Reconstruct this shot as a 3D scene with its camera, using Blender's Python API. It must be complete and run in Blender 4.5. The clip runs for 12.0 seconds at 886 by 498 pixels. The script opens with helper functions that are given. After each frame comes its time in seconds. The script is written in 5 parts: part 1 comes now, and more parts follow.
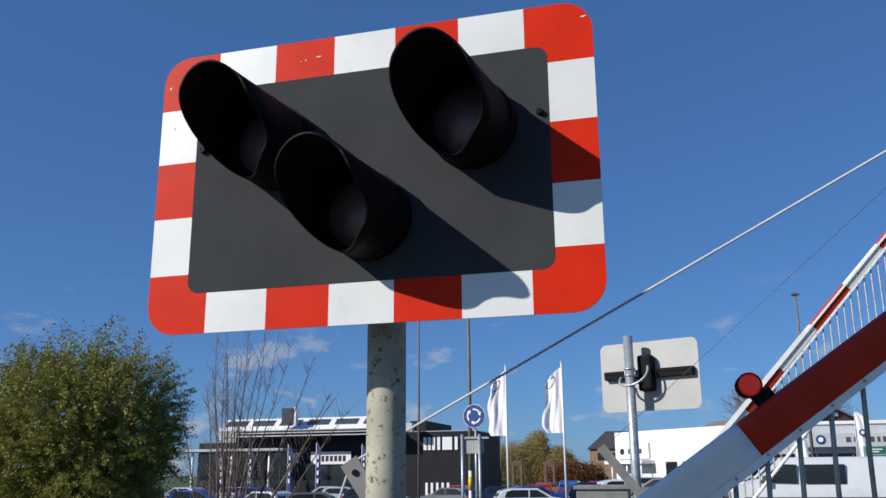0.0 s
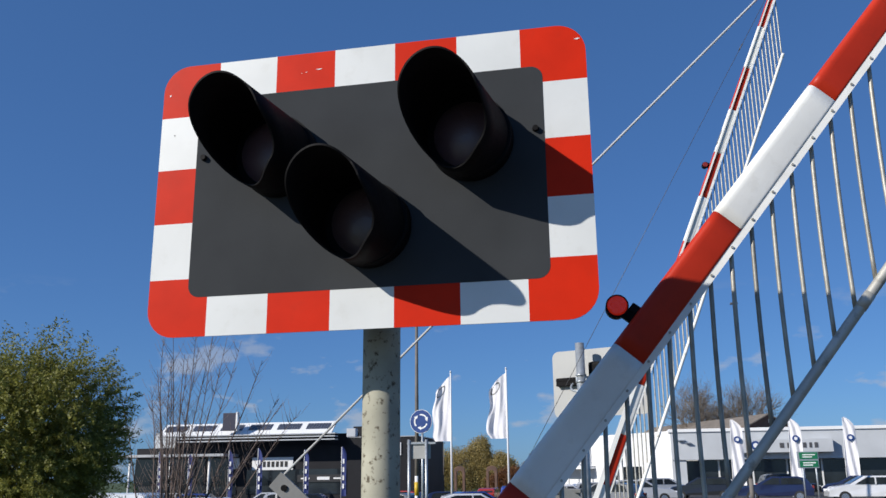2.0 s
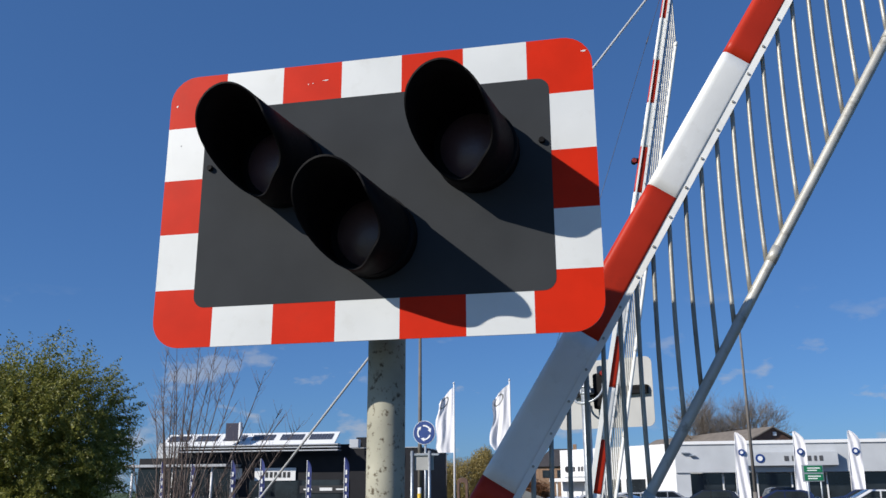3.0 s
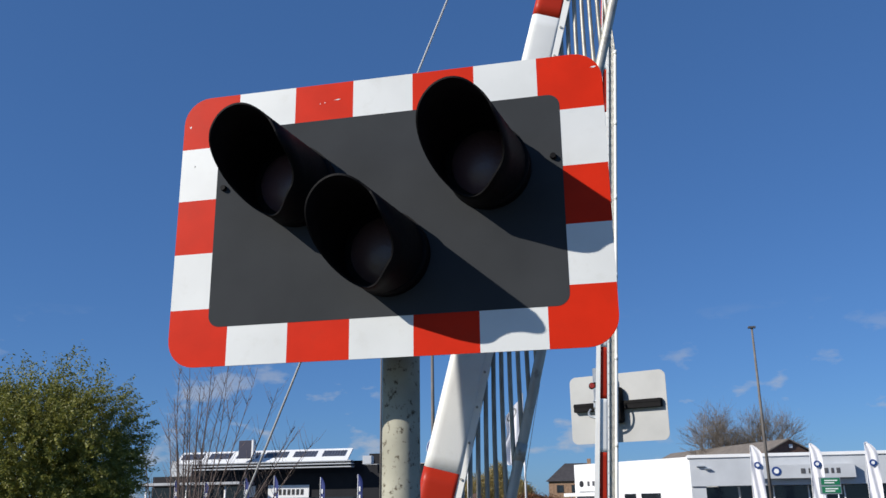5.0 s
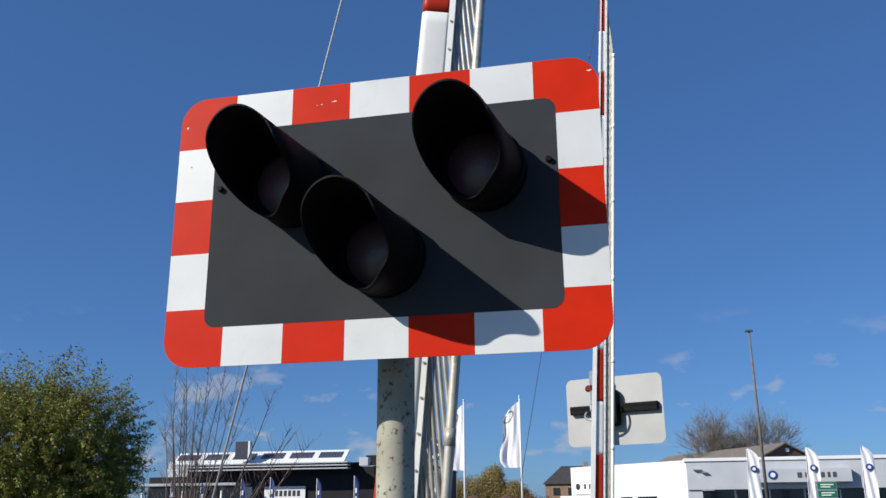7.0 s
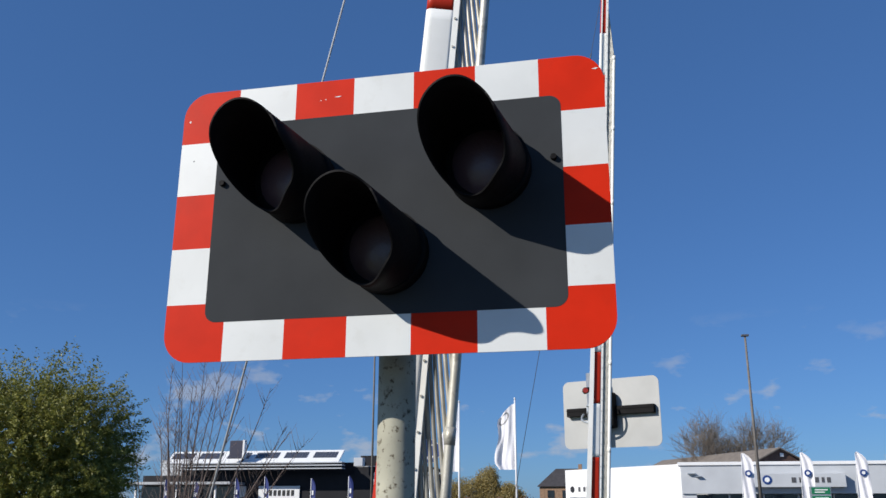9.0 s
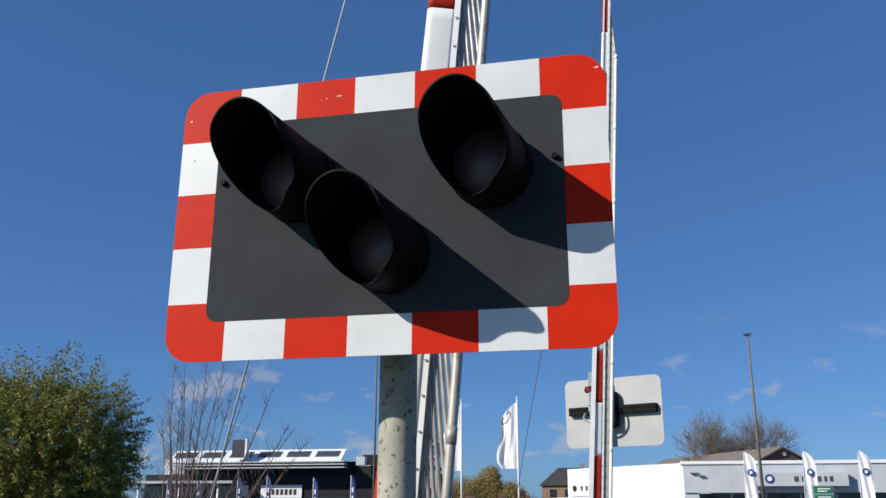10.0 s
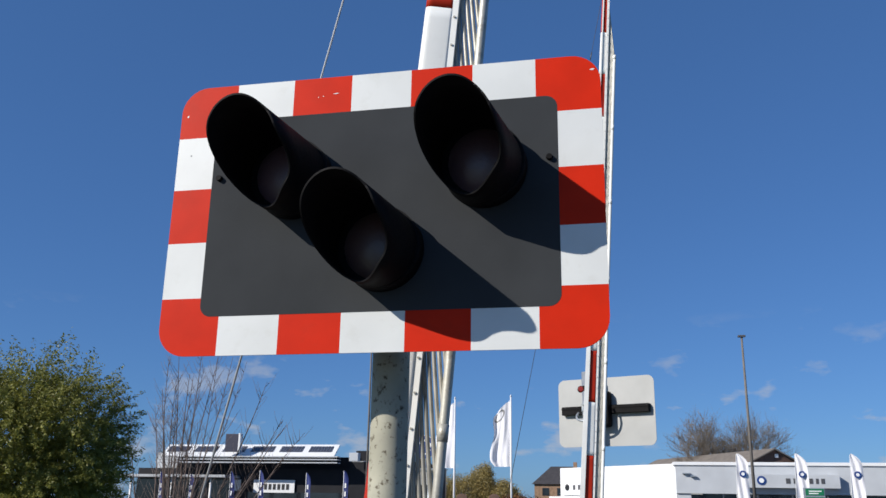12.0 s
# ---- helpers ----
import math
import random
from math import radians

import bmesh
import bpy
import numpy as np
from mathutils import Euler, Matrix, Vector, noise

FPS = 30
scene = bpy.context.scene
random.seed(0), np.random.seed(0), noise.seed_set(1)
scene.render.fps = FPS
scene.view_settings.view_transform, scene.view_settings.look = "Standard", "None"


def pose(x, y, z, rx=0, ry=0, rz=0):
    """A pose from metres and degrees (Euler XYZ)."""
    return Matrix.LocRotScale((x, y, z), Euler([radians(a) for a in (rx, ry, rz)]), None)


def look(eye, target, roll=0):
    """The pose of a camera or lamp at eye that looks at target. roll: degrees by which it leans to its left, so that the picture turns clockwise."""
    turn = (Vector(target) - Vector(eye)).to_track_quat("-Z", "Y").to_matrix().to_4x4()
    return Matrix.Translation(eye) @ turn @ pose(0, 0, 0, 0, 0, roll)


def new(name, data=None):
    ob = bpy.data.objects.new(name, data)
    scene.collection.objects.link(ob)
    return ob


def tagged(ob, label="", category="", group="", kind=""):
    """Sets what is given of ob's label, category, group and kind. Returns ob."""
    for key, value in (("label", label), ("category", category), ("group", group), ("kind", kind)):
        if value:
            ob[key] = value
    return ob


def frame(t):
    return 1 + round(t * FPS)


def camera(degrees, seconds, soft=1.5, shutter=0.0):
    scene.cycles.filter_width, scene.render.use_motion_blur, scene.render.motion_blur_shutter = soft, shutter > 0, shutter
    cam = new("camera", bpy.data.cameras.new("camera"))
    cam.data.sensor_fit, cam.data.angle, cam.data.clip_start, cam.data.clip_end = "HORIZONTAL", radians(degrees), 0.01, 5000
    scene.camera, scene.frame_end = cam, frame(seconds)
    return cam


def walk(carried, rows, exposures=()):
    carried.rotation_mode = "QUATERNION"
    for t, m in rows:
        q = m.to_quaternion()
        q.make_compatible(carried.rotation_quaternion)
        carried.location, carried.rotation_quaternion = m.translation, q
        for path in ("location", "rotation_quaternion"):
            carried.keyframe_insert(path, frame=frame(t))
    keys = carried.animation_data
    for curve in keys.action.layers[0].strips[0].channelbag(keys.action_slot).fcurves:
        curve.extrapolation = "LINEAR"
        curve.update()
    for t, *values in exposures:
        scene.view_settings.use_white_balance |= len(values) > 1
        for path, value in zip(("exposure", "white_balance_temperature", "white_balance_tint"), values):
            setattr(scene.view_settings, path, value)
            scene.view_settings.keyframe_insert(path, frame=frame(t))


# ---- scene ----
cam = camera(54.0, 12.0)
PATH = [
    (0, (0.8275, -2.1625, 1.5875), (0.1837, 0.1713, 2.2113), -0.5),
    (0.5, (0.7612, -2.2588, 1.5763), (0.2188, 0.1025, 2.195), -1.1),
    (1, (0.7212, -2.2862, 1.5675), (0.1988, 0.0775, 2.1937), -0.4),
    (1.5, (0.7087, -2.2988, 1.57), (0.2088, 0.0675, 2.2), -0.4),
    (2, (0.7075, -2.2938, 1.5725), (0.2188, 0.0737, 2.21), -0.6),
    (2.5, (0.7, -2.2963, 1.5725), (0.2088, 0.0663, 2.2263), -0.4),
    (3, (0.7013, -2.2925, 1.575), (0.2038, 0.065, 2.2425), -0.3),
    (5, (0.6975, -2.3025, 1.5788), (0.1725, 0.0375, 2.2875), -0.8),
    (5.5, (0.705, -2.3087, 1.5788), (0.18, 0.03, 2.2913), -0.7),
    (6, (0.7062, -2.31, 1.5763), (0.18, 0.0275, 2.29), -0.5),
    (6.5, (0.7075, -2.31, 1.5775), (0.1825, 0.0275, 2.29), -0.5),
    (7, (0.7062, -2.3087, 1.5763), (0.1875, 0.03, 2.29), -0.5),
    (9, (0.685, -2.2963, 1.5688), (0.175, 0.0438, 2.2862), 0.1),
    (9.5, (0.685, -2.2925, 1.57), (0.1725, 0.0475, 2.2862), 0.2),
    (10, (0.6875, -2.2938, 1.57), (0.1713, 0.0462, 2.285), 0.1),
    (10.5, (0.6888, -2.2975, 1.5688), (0.1725, 0.0438, 2.28), 0.3),
    (11, (0.6925, -2.3037, 1.57), (0.1762, 0.035, 2.2837), 0.5),
    (11.5, (0.6963, -2.3025, 1.57), (0.185, 0.0387, 2.2787), 0.4),
    (12, (0.6975, -2.3062, 1.57), (0.1913, 0.0375, 2.2775), 0.9),
]
walk(cam, [(t, look(eye, target, roll)) for t, eye, target, roll in PATH])

# ---- world, sun, exposure ----
SUN = Vector((1.125, 1.0, -0.845)).normalized()      # the way the light travels
world = bpy.data.worlds.new("world")
scene.world = world
world.use_nodes = True


def build_world():
    nt = world.node_tree
    nt.nodes.clear()
    out = nt.nodes.new("ShaderNodeOutputWorld")
    bg = nt.nodes.new("ShaderNodeBackground")
    sky = nt.nodes.new("ShaderNodeTexSky")
    sky.sky_type, sky.sun_disc = "NISHITA", False
    sky.sun_elevation = math.asin(-SUN.z)
    sky.sun_rotation = math.atan2(-SUN.x, -SUN.y)
    sky.air_density, sky.dust_density, sky.ozone_density = 0.8, 0.4, 4.0
    # small fair-weather clouds low over the horizon
    tc = nt.nodes.new("ShaderNodeTexCoord")
    mp = nt.nodes.new("ShaderNodeMapping")
    mp.inputs["Scale"].default_value = (5.0, 5.0, 11.5)
    no = nt.nodes.new("ShaderNodeTexNoise")
    no.inputs["Scale"].default_value = 2.3
    no.inputs["Detail"].default_value = 5.0
    no.inputs["Roughness"].default_value = 0.55
    ra = nt.nodes.new("ShaderNodeMapRange")
    ra.inputs["From Min"].default_value, ra.inputs["From Max"].default_value = 0.575, 0.655
    ra.inputs["To Max"].default_value = 0.62
    sep = nt.nodes.new("ShaderNodeSeparateXYZ")
    lo = nt.nodes.new("ShaderNodeMapRange")
    lo.inputs["From Min"].default_value, lo.inputs["From Max"].default_value = 0.21, 0.11
    mul = nt.nodes.new("ShaderNodeMath")
    mul.operation = "MULTIPLY"
    mix = nt.nodes.new("ShaderNodeMixRGB")
    mix.inputs["Color2"].default_value = (4.6, 5.0, 5.8, 1)
    tint = nt.nodes.new("ShaderNodeMixRGB")
    tint.blend_type = "MULTIPLY"
    tint.inputs["Fac"].default_value = 1.0
    tint.inputs["Color2"].default_value = SKY_TINT
    ln = nt.links.new
    ln(tc.outputs["Generated"], mp.inputs["Vector"])
    ln(mp.outputs["Vector"], no.inputs["Vector"])
    ln(no.outputs["Fac"], ra.inputs["Value"])
    ln(tc.outputs["Generated"], sep.inputs["Vector"])
    ln(sep.outputs["Z"], lo.inputs["Value"])
    ln(ra.outputs["Result"], mul.inputs[0])
    ln(lo.outputs["Result"], mul.inputs[1])
    even = nt.nodes.new("ShaderNodeMixRGB")          # a clear, evenly deep blue sky
    even.inputs["Fac"].default_value = 0.42
    even.inputs["Color2"].default_value = EVEN_BLUE
    ln(sky.outputs["Color"], even.inputs["Color1"])
    ln(even.outputs["Color"], tint.inputs["Color1"])
    ln(tint.outputs["Color"], mix.inputs["Color1"])
    ln(mul.outputs["Value"], mix.inputs["Fac"])
    ln(mix.outputs["Color"], bg.inputs["Color"])
    bg.inputs["Strength"].default_value = SKY_STRENGTH
    ln(bg.outputs["Background"], out.inputs["Surface"])


EVEN_BLUE = (1.0, 2.0, 3.9, 1)
SKY_TINT, SKY_STRENGTH = (0.68, 0.94, 1.22, 1), 0.092
build_world()
sun_data = bpy.data.lights.new("sun", "SUN")
sun_data.energy, sun_data.angle, sun_data.color = 5.0, radians(0.55), (1.0, 0.95, 0.88)
sun = new("sun", sun_data)
sun.matrix_world = Matrix.Translation((0, 0, 60)) @ SUN.to_track_quat("-Z", "Y").to_matrix().to_4x4()
scene.view_settings.exposure = 0.0


# ---- materials ----
def paint(name, color, rough=0.5, metal=0.0, vary=0.12, scale=6.0, bump=0.04, grain=90.0, dirt=None, dirt_amount=0.0, coat=0.0, dirt_scale=14.0, rand=0.0, spec=0.5):
    """A painted or plain surface: colour varied at two scales, specks of dirt, fine relief."""
    m = bpy.data.materials.new(name)
    m.use_nodes = True
    nt = m.node_tree
    b = nt.nodes["Principled BSDF"]
    b.inputs["Metallic"].default_value = metal
    b.inputs["Coat Weight"].default_value = coat
    b.inputs["Specular IOR Level"].default_value = spec
    ln = nt.links.new
    tc = nt.nodes.new("ShaderNodeTexCoord")
    n1 = nt.nodes.new("ShaderNodeTexNoise")
    n1.inputs["Scale"].default_value, n1.inputs["Detail"].default_value = scale, 5.0
    n2 = nt.nodes.new("ShaderNodeTexNoise")
    n2.inputs["Scale"].default_value, n2.inputs["Detail"].default_value = grain, 3.0
    for n in (n1, n2):
        ln(tc.outputs["Object"], n.inputs["Vector"])
    dark = tuple(c * (1 - vary * 1.4) for c in color)
    light = tuple(min(1, c * (1 + vary)) for c in color)
    r1 = nt.nodes.new("ShaderNodeMapRange")
    r1.inputs["From Min"].default_value, r1.inputs["From Max"].default_value = 0.3, 0.7
    ln(n1.outputs["Fac"], r1.inputs["Value"])
    mx = nt.nodes.new("ShaderNodeMixRGB")
    mx.inputs["Color1"].default_value, mx.inputs["Color2"].default_value = (*dark, 1), (*light, 1)
    ln(r1.outputs["Result"], mx.inputs["Fac"])
    col = mx.outputs["Color"]
    if dirt:
        r2 = nt.nodes.new("ShaderNodeMapRange")
        n3 = nt.nodes.new("ShaderNodeTexNoise")
        n3.inputs["Scale"].default_value, n3.inputs["Detail"].default_value = dirt_scale, 6.0
        n3.inputs["Roughness"].default_value = 0.65
        ln(tc.outputs["Object"], n3.inputs["Vector"])
        r2.inputs["From Min"].default_value, r2.inputs["From Max"].default_value = 0.56, 0.66
        r2.inputs["To Max"].default_value = dirt_amount
        ln(n3.outputs["Fac"], r2.inputs["Value"])
        m2 = nt.nodes.new("ShaderNodeMixRGB")
        m2.inputs["Color2"].default_value = (*dirt, 1)
        ln(col, m2.inputs["Color1"])
        ln(r2.outputs["Result"], m2.inputs["Fac"])
        col = m2.outputs["Color"]
    if rand:
        oi = nt.nodes.new("ShaderNodeObjectInfo")
        hv = nt.nodes.new("ShaderNodeHueSaturation")
        r3 = nt.nodes.new("ShaderNodeMapRange")
        r3.inputs["To Min"].default_value, r3.inputs["To Max"].default_value = 1 - rand, 1 + rand
        ln(oi.outputs["Random"], r3.inputs["Value"])
        ln(r3.outputs["Result"], hv.inputs["Value"])
        ln(col, hv.inputs["Color"])
        col = hv.outputs["Color"]
    ln(col, b.inputs["Base Color"])
    rr = nt.nodes.new("ShaderNodeMapRange")
    rr.inputs["To Min"].default_value, rr.inputs["To Max"].default_value = max(0.02, rough - 0.1), min(1, rough + 0.1)
    ln(n2.outputs["Fac"], rr.inputs["Value"])
    ln(rr.outputs["Result"], b.inputs["Roughness"])
    if bump:
        bp = nt.nodes.new("ShaderNodeBump")
        bp.inputs["Strength"].default_value, bp.inputs["Distance"].default_value = bump, 0.01
        ln(n2.outputs["Fac"], bp.inputs["Height"])
        ln(bp.outputs["Normal"], b.inputs["Normal"])
    return m


def glass_dark(name, color=(0.02, 0.025, 0.03)):
    return paint(name, color, rough=0.12, vary=0.3, scale=0.8, bump=0.0, coat=0.4)


def leaf(name, color, vary=0.45):
    m = bpy.data.materials.new(name)
    m.use_nodes = True
    nt = m.node_tree
    b = nt.nodes["Principled BSDF"]
    geo = nt.nodes.new("ShaderNodeNewGeometry")
    ramp = nt.nodes.new("ShaderNodeValToRGB")
    ramp.color_ramp.elements[0].color = (*[c * (1 - vary) for c in color], 1)
    ramp.color_ramp.elements[1].color = (color[0] * (1 + vary), color[1] * (1 + vary * 0.8), color[2], 1)
    nt.links.new(geo.outputs["Random Per Island"], ramp.inputs["Fac"])
    nt.links.new(ramp.outputs["Color"], b.inputs["Base Color"])
    b.inputs["Roughness"].default_value = 0.55
    tr = nt.nodes.new("ShaderNodeBsdfTranslucent")
    nt.links.new(ramp.outputs["Color"], tr.inputs["Color"])
    mx = nt.nodes.new("ShaderNodeMixShader")
    mx.inputs["Fac"].default_value = 0.32
    out = nt.nodes["Material Output"]
    nt.links.new(b.outputs["BSDF"], mx.inputs[1])
    nt.links.new(tr.outputs["BSDF"], mx.inputs[2])
    nt.links.new(mx.outputs["Shader"], out.inputs["Surface"])
    return m


RED = paint("red_sheeting", (0.60, 0.022, 0.004), 0.5, vary=0.06, scale=9, bump=0.015, grain=220, dirt=(0.42, 0.03, 0.012), dirt_amount=0.15, spec=0.1)
WHITE = paint("white_sheeting", (0.695, 0.705, 0.68), 0.42, vary=0.05, scale=5, bump=0.015, grain=220, dirt=(0.45, 0.43, 0.36), dirt_amount=0.12)
BOARD_GREY = paint("grey_backboard", (0.046, 0.049, 0.052), 0.75, vary=0.10, scale=4, bump=0.03, grain=160, spec=0.05)
BLACK = paint("black_moulding", (0.0065, 0.006, 0.0065), 0.65, vary=0.2, scale=12, bump=0.02, spec=0.12)
BLACK_IN = paint("black_hood_lining", (0.011, 0.009, 0.009), 0.8, vary=0.2, scale=12, bump=0.02, spec=0.05)
LENS_RED = paint("unlit_red_lens", (0.145, 0.085, 0.088), 0.38, vary=0.2, bump=0.15, grain=60, spec=0.7)
LENS_AMBER = paint("unlit_amber_lens", (0.145, 0.088, 0.08), 0.38, vary=0.2, bump=0.15, grain=60, spec=0.7)
POST = paint("weathered_cream_paint", (0.40, 0.385, 0.30), 0.7, vary=0.14, scale=7, bump=0.08, grain=45, dirt=(0.09, 0.07, 0.045), dirt_amount=0.95, dirt_scale=48, spec=0.15)
GALV = paint("galvanised_steel", (0.42, 0.45, 0.47), 0.42, metal=0.55, vary=0.18, scale=18, bump=0.05)
ALU = paint("bare_aluminium_sheet", (0.385, 0.385, 0.37), 0.5, metal=0.1, vary=0.06, scale=3, bump=0.02)
ARM_RED = paint("red_boom_paint", (0.49, 0.032, 0.012), 0.42, vary=0.08, scale=6, bump=0.03, dirt=(0.30, 0.025, 0.013), dirt_amount=0.25, spec=0.2)
ARM_WHITE = paint("white_boom_paint", (0.85, 0.845, 0.80), 0.45, vary=0.05, scale=5, bump=0.03, dirt=(0.55, 0.53, 0.46), dirt_amount=0.15, spec=0.25)
ROD = paint("skirt_rod_metal", (0.36, 0.345, 0.30), 0.5, metal=0.45, vary=0.2, scale=9, bump=0.05, rand=0.2, spec=0.3)
RAIL = paint("worn_white_rail", (0.50, 0.485, 0.43), 0.5, metal=0.35, vary=0.12, scale=8, bump=0.08, dirt=(0.22, 0.20, 0.16), dirt_amount=0.6, dirt_scale=25)
DARK_STEEL = paint("dark_grey_steel", (0.10, 0.10, 0.105), 0.5, metal=0.3, vary=0.15, scale=9, bump=0.06)
GREY_PLATE = paint("grey_painted_plate", (0.20, 0.20, 0.19), 0.55, vary=0.12, scale=8, bump=0.05)
WIRE = paint("steel_wire", (0.52, 0.53, 0.53), 0.65, vary=0.1, bump=0.0, spec=0.2)
COLUMN = paint("weathered_column", (0.17, 0.155, 0.14), 0.65, vary=0.15, scale=3, bump=0.05, spec=0.2)
LAMP_RED = paint("red_lamp_lens", (0.30, 0.03, 0.018), 0.25, vary=0.15, bump=0.3, grain=90, coat=0.3)
LAMP_RED_ON = paint("lit_red_lamp_lens", (0.70, 0.04, 0.015), 0.25, vary=0.15, bump=0.3, grain=90)
LAMP_RED_ON.node_tree.nodes["Principled BSDF"].inputs["Emission Color"].default_value = (1.0, 0.035, 0.015, 1)
LAMP_RED_ON.node_tree.nodes["Principled BSDF"].inputs["Emission Strength"].default_value = 0.17
ASPHALT = paint("asphalt", (0.055, 0.055, 0.056), 0.85, vary=0.25, scale=0.8, bump=0.5, grain=60, dirt=(0.09, 0.088, 0.08), dirt_amount=0.4, dirt_scale=3)
GRASS = paint("rough_grass", (0.07, 0.10, 0.03), 0.9, vary=0.4, scale=2.0, bump=0.6, grain=30)
CONCRETE = paint("concrete", (0.22, 0.215, 0.20), 0.8, vary=0.12, scale=3, bump=0.2)
CLAD_DARK = paint("dark_grey_cladding", (0.020, 0.020, 0.023), 0.6, vary=0.08, scale=1.0, bump=0.02, spec=0.15)
CLAD_LIGHT = paint("pale_grey_cladding", (0.50, 0.52, 0.54), 0.45, vary=0.06, scale=0.6, bump=0.02)
CLAD_WHITE = paint("white_cladding", (0.80, 0.80, 0.79), 0.45, vary=0.04, scale=0.6, bump=0.02)
ROOF_GREY = paint("grey_roof_sheet", (0.40, 0.41, 0.42), 0.5, vary=0.1, scale=0.7, bump=0.05)
ROOF_DARK = paint("dark_slate_roof", (0.055, 0.05, 0.05), 0.7, vary=0.2, scale=2, bump=0.2, grain=12)
ROOF_BROWN = paint("brown_roof_tile", (0.13, 0.075, 0.055), 0.8, vary=0.2, scale=2, bump=0.3, grain=12)
ROOF_TAN = paint("grey_brown_roof_sheet", (0.21, 0.18, 0.15), 0.75, vary=0.15, scale=1.5, bump=0.1, grain=10, spec=0.2)
BRICK = paint("brown_brick", (0.30, 0.19, 0.12), 0.85, vary=0.2, scale=3, bump=0.3, grain=14)
GLASS = glass_dark("dark_showroom_glass")
GLASS_BLUE = glass_dark("solar_glass", (0.07, 0.075, 0.095))
SIGN_WHITE = paint("white_sign_face", (0.80, 0.80, 0.79), 0.4, vary=0.03, bump=0.0)
SIGN_BLACK = paint("black_sign_shape", (0.02, 0.02, 0.022), 0.5, vary=0.1, bump=0.0)
SIGN_BLUE = paint("blue_sign_face", (0.010, 0.045, 0.20), 0.4, vary=0.08, bump=0.0)
SIGN_NAVY = paint("navy_sign_face", (0.02, 0.02, 0.045), 0.5, vary=0.1, bump=0.0)
SIGN_GREEN = paint("green_sign_face", (0.01, 0.16, 0.07), 0.4, vary=0.08, bump=0.0)
FLAG = paint("white_flag_cloth", (0.80, 0.79, 0.81), 0.75, vary=0.05, scale=2, bump=0.15, grain=30)
FLAG_BLUE = paint("blue_banner_cloth", (0.018, 0.032, 0.15), 0.7, vary=0.15, scale=2, bump=0.1)
YELLOW = paint("yellow_band", (0.65, 0.42, 0.03), 0.5, vary=0.1, bump=0.02)
BARK = paint("bark", (0.13, 0.10, 0.075), 0.85, vary=0.3, scale=6, bump=0.4, grain=30)
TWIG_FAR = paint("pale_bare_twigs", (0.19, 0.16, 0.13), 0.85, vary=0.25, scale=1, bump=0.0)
TWIG = paint("bare_twigs", (0.155, 0.115, 0.10), 0.85, vary=0.25, scale=4, bump=0.1)
LEAF_BUSH = leaf("bush_leaf", (0.225, 0.23, 0.052), 0.30)
LEAF_FAR = leaf("hedge_leaf", (0.36, 0.29, 0.12), 0.2)
LEAF_RED = leaf("copper_hedge_leaf", (0.16, 0.07, 0.03))
TYRE = paint("tyre_rubber", (0.02, 0.02, 0.02), 0.8, vary=0.2, bump=0.05)
CHROME = paint("bright_alloy", (0.6, 0.6, 0.62), 0.25, metal=0.9, vary=0.05, bump=0.0)


# ---- mesh helpers ----
def finish(bm, name, material, smooth=False):
    bmesh.ops.recalc_face_normals(bm, faces=bm.faces)
    me = bpy.data.meshes.new(name)
    bm.to_mesh(me)
    bm.free()
    for mat in material if isinstance(material, (list, tuple)) else [material]:
        me.materials.append(mat)
    if smooth:
        for p in me.polygons:
            p.use_smooth = True
    return me


def part(name, bm, material, parent=None, label="", smooth=False, m=None):
    """Links a bmesh as one mesh object, under a thing or a part where one is given."""
    ob = new(name, finish(bm, name, material, smooth))
    if parent:
        ob.parent = parent
    if m:
        ob.matrix_basis = m
    if label:
        ob["label"] = label
    return ob


def again(ob, m, parent=None, name=None):
    """Another object on the same mesh."""
    o = new(name or ob.name.split(".")[0], ob.data)
    o.parent = parent or ob.parent
    o.matrix_basis = m
    return o


def base(name, m, label, category, group="", kind=""):
    e = new(name)
    e.empty_display_size = 0.2
    e.matrix_basis = m
    return tagged(e, label, category, group, kind)


def box(bm, x0, x1, y0, y1, z0, z1, bevel=0.0, mat=0):
    r = bmesh.ops.create_cube(bm, size=1, matrix=Matrix.Translation(((x0 + x1) / 2, (y0 + y1) / 2, (z0 + z1) / 2)) @ Matrix.Diagonal((x1 - x0, y1 - y0, z1 - z0, 1)))
    vs = r["verts"]
    fs = {f for v in vs for f in v.link_faces}
    for f in fs:
        f.material_index = mat
    if bevel:
        es = list({e for v in vs for e in v.link_edges})
        bmesh.ops.bevel(bm, geom=es, offset=bevel, segments=2, affect="EDGES", profile=0.6)
    return bm


def boxes(*specs, bevel=0.0):
    bm = bmesh.new()
    for s in specs:
        box(bm, *s, bevel=bevel)
    return bm


def rod(bm, a, b, r0, r1=None, segs=12, mat=0, caps=True):
    """A tapered round bar from a to b."""
    a, b = Vector(a), Vector(b)
    r1 = r0 if r1 is None else r1
    q = (b - a).to_track_quat("Z", "Y").to_matrix()
    rings = []
    for c, r in ((a, r0), (b, r1)):
        rings.append([bm.verts.new(c + q @ Vector((math.cos(2 * math.pi * k / segs) * r, math.sin(2 * math.pi * k / segs) * r, 0))) for k in range(segs)])
    for k in range(segs):
        f = bm.faces.new((rings[0][k], rings[0][(k + 1) % segs], rings[1][(k + 1) % segs], rings[1][k]))
        f.smooth, f.material_index = True, mat
    if caps:
        for ring in (rings[0][::-1], rings[1]):
            bm.faces.new(ring).material_index = mat
    return bm


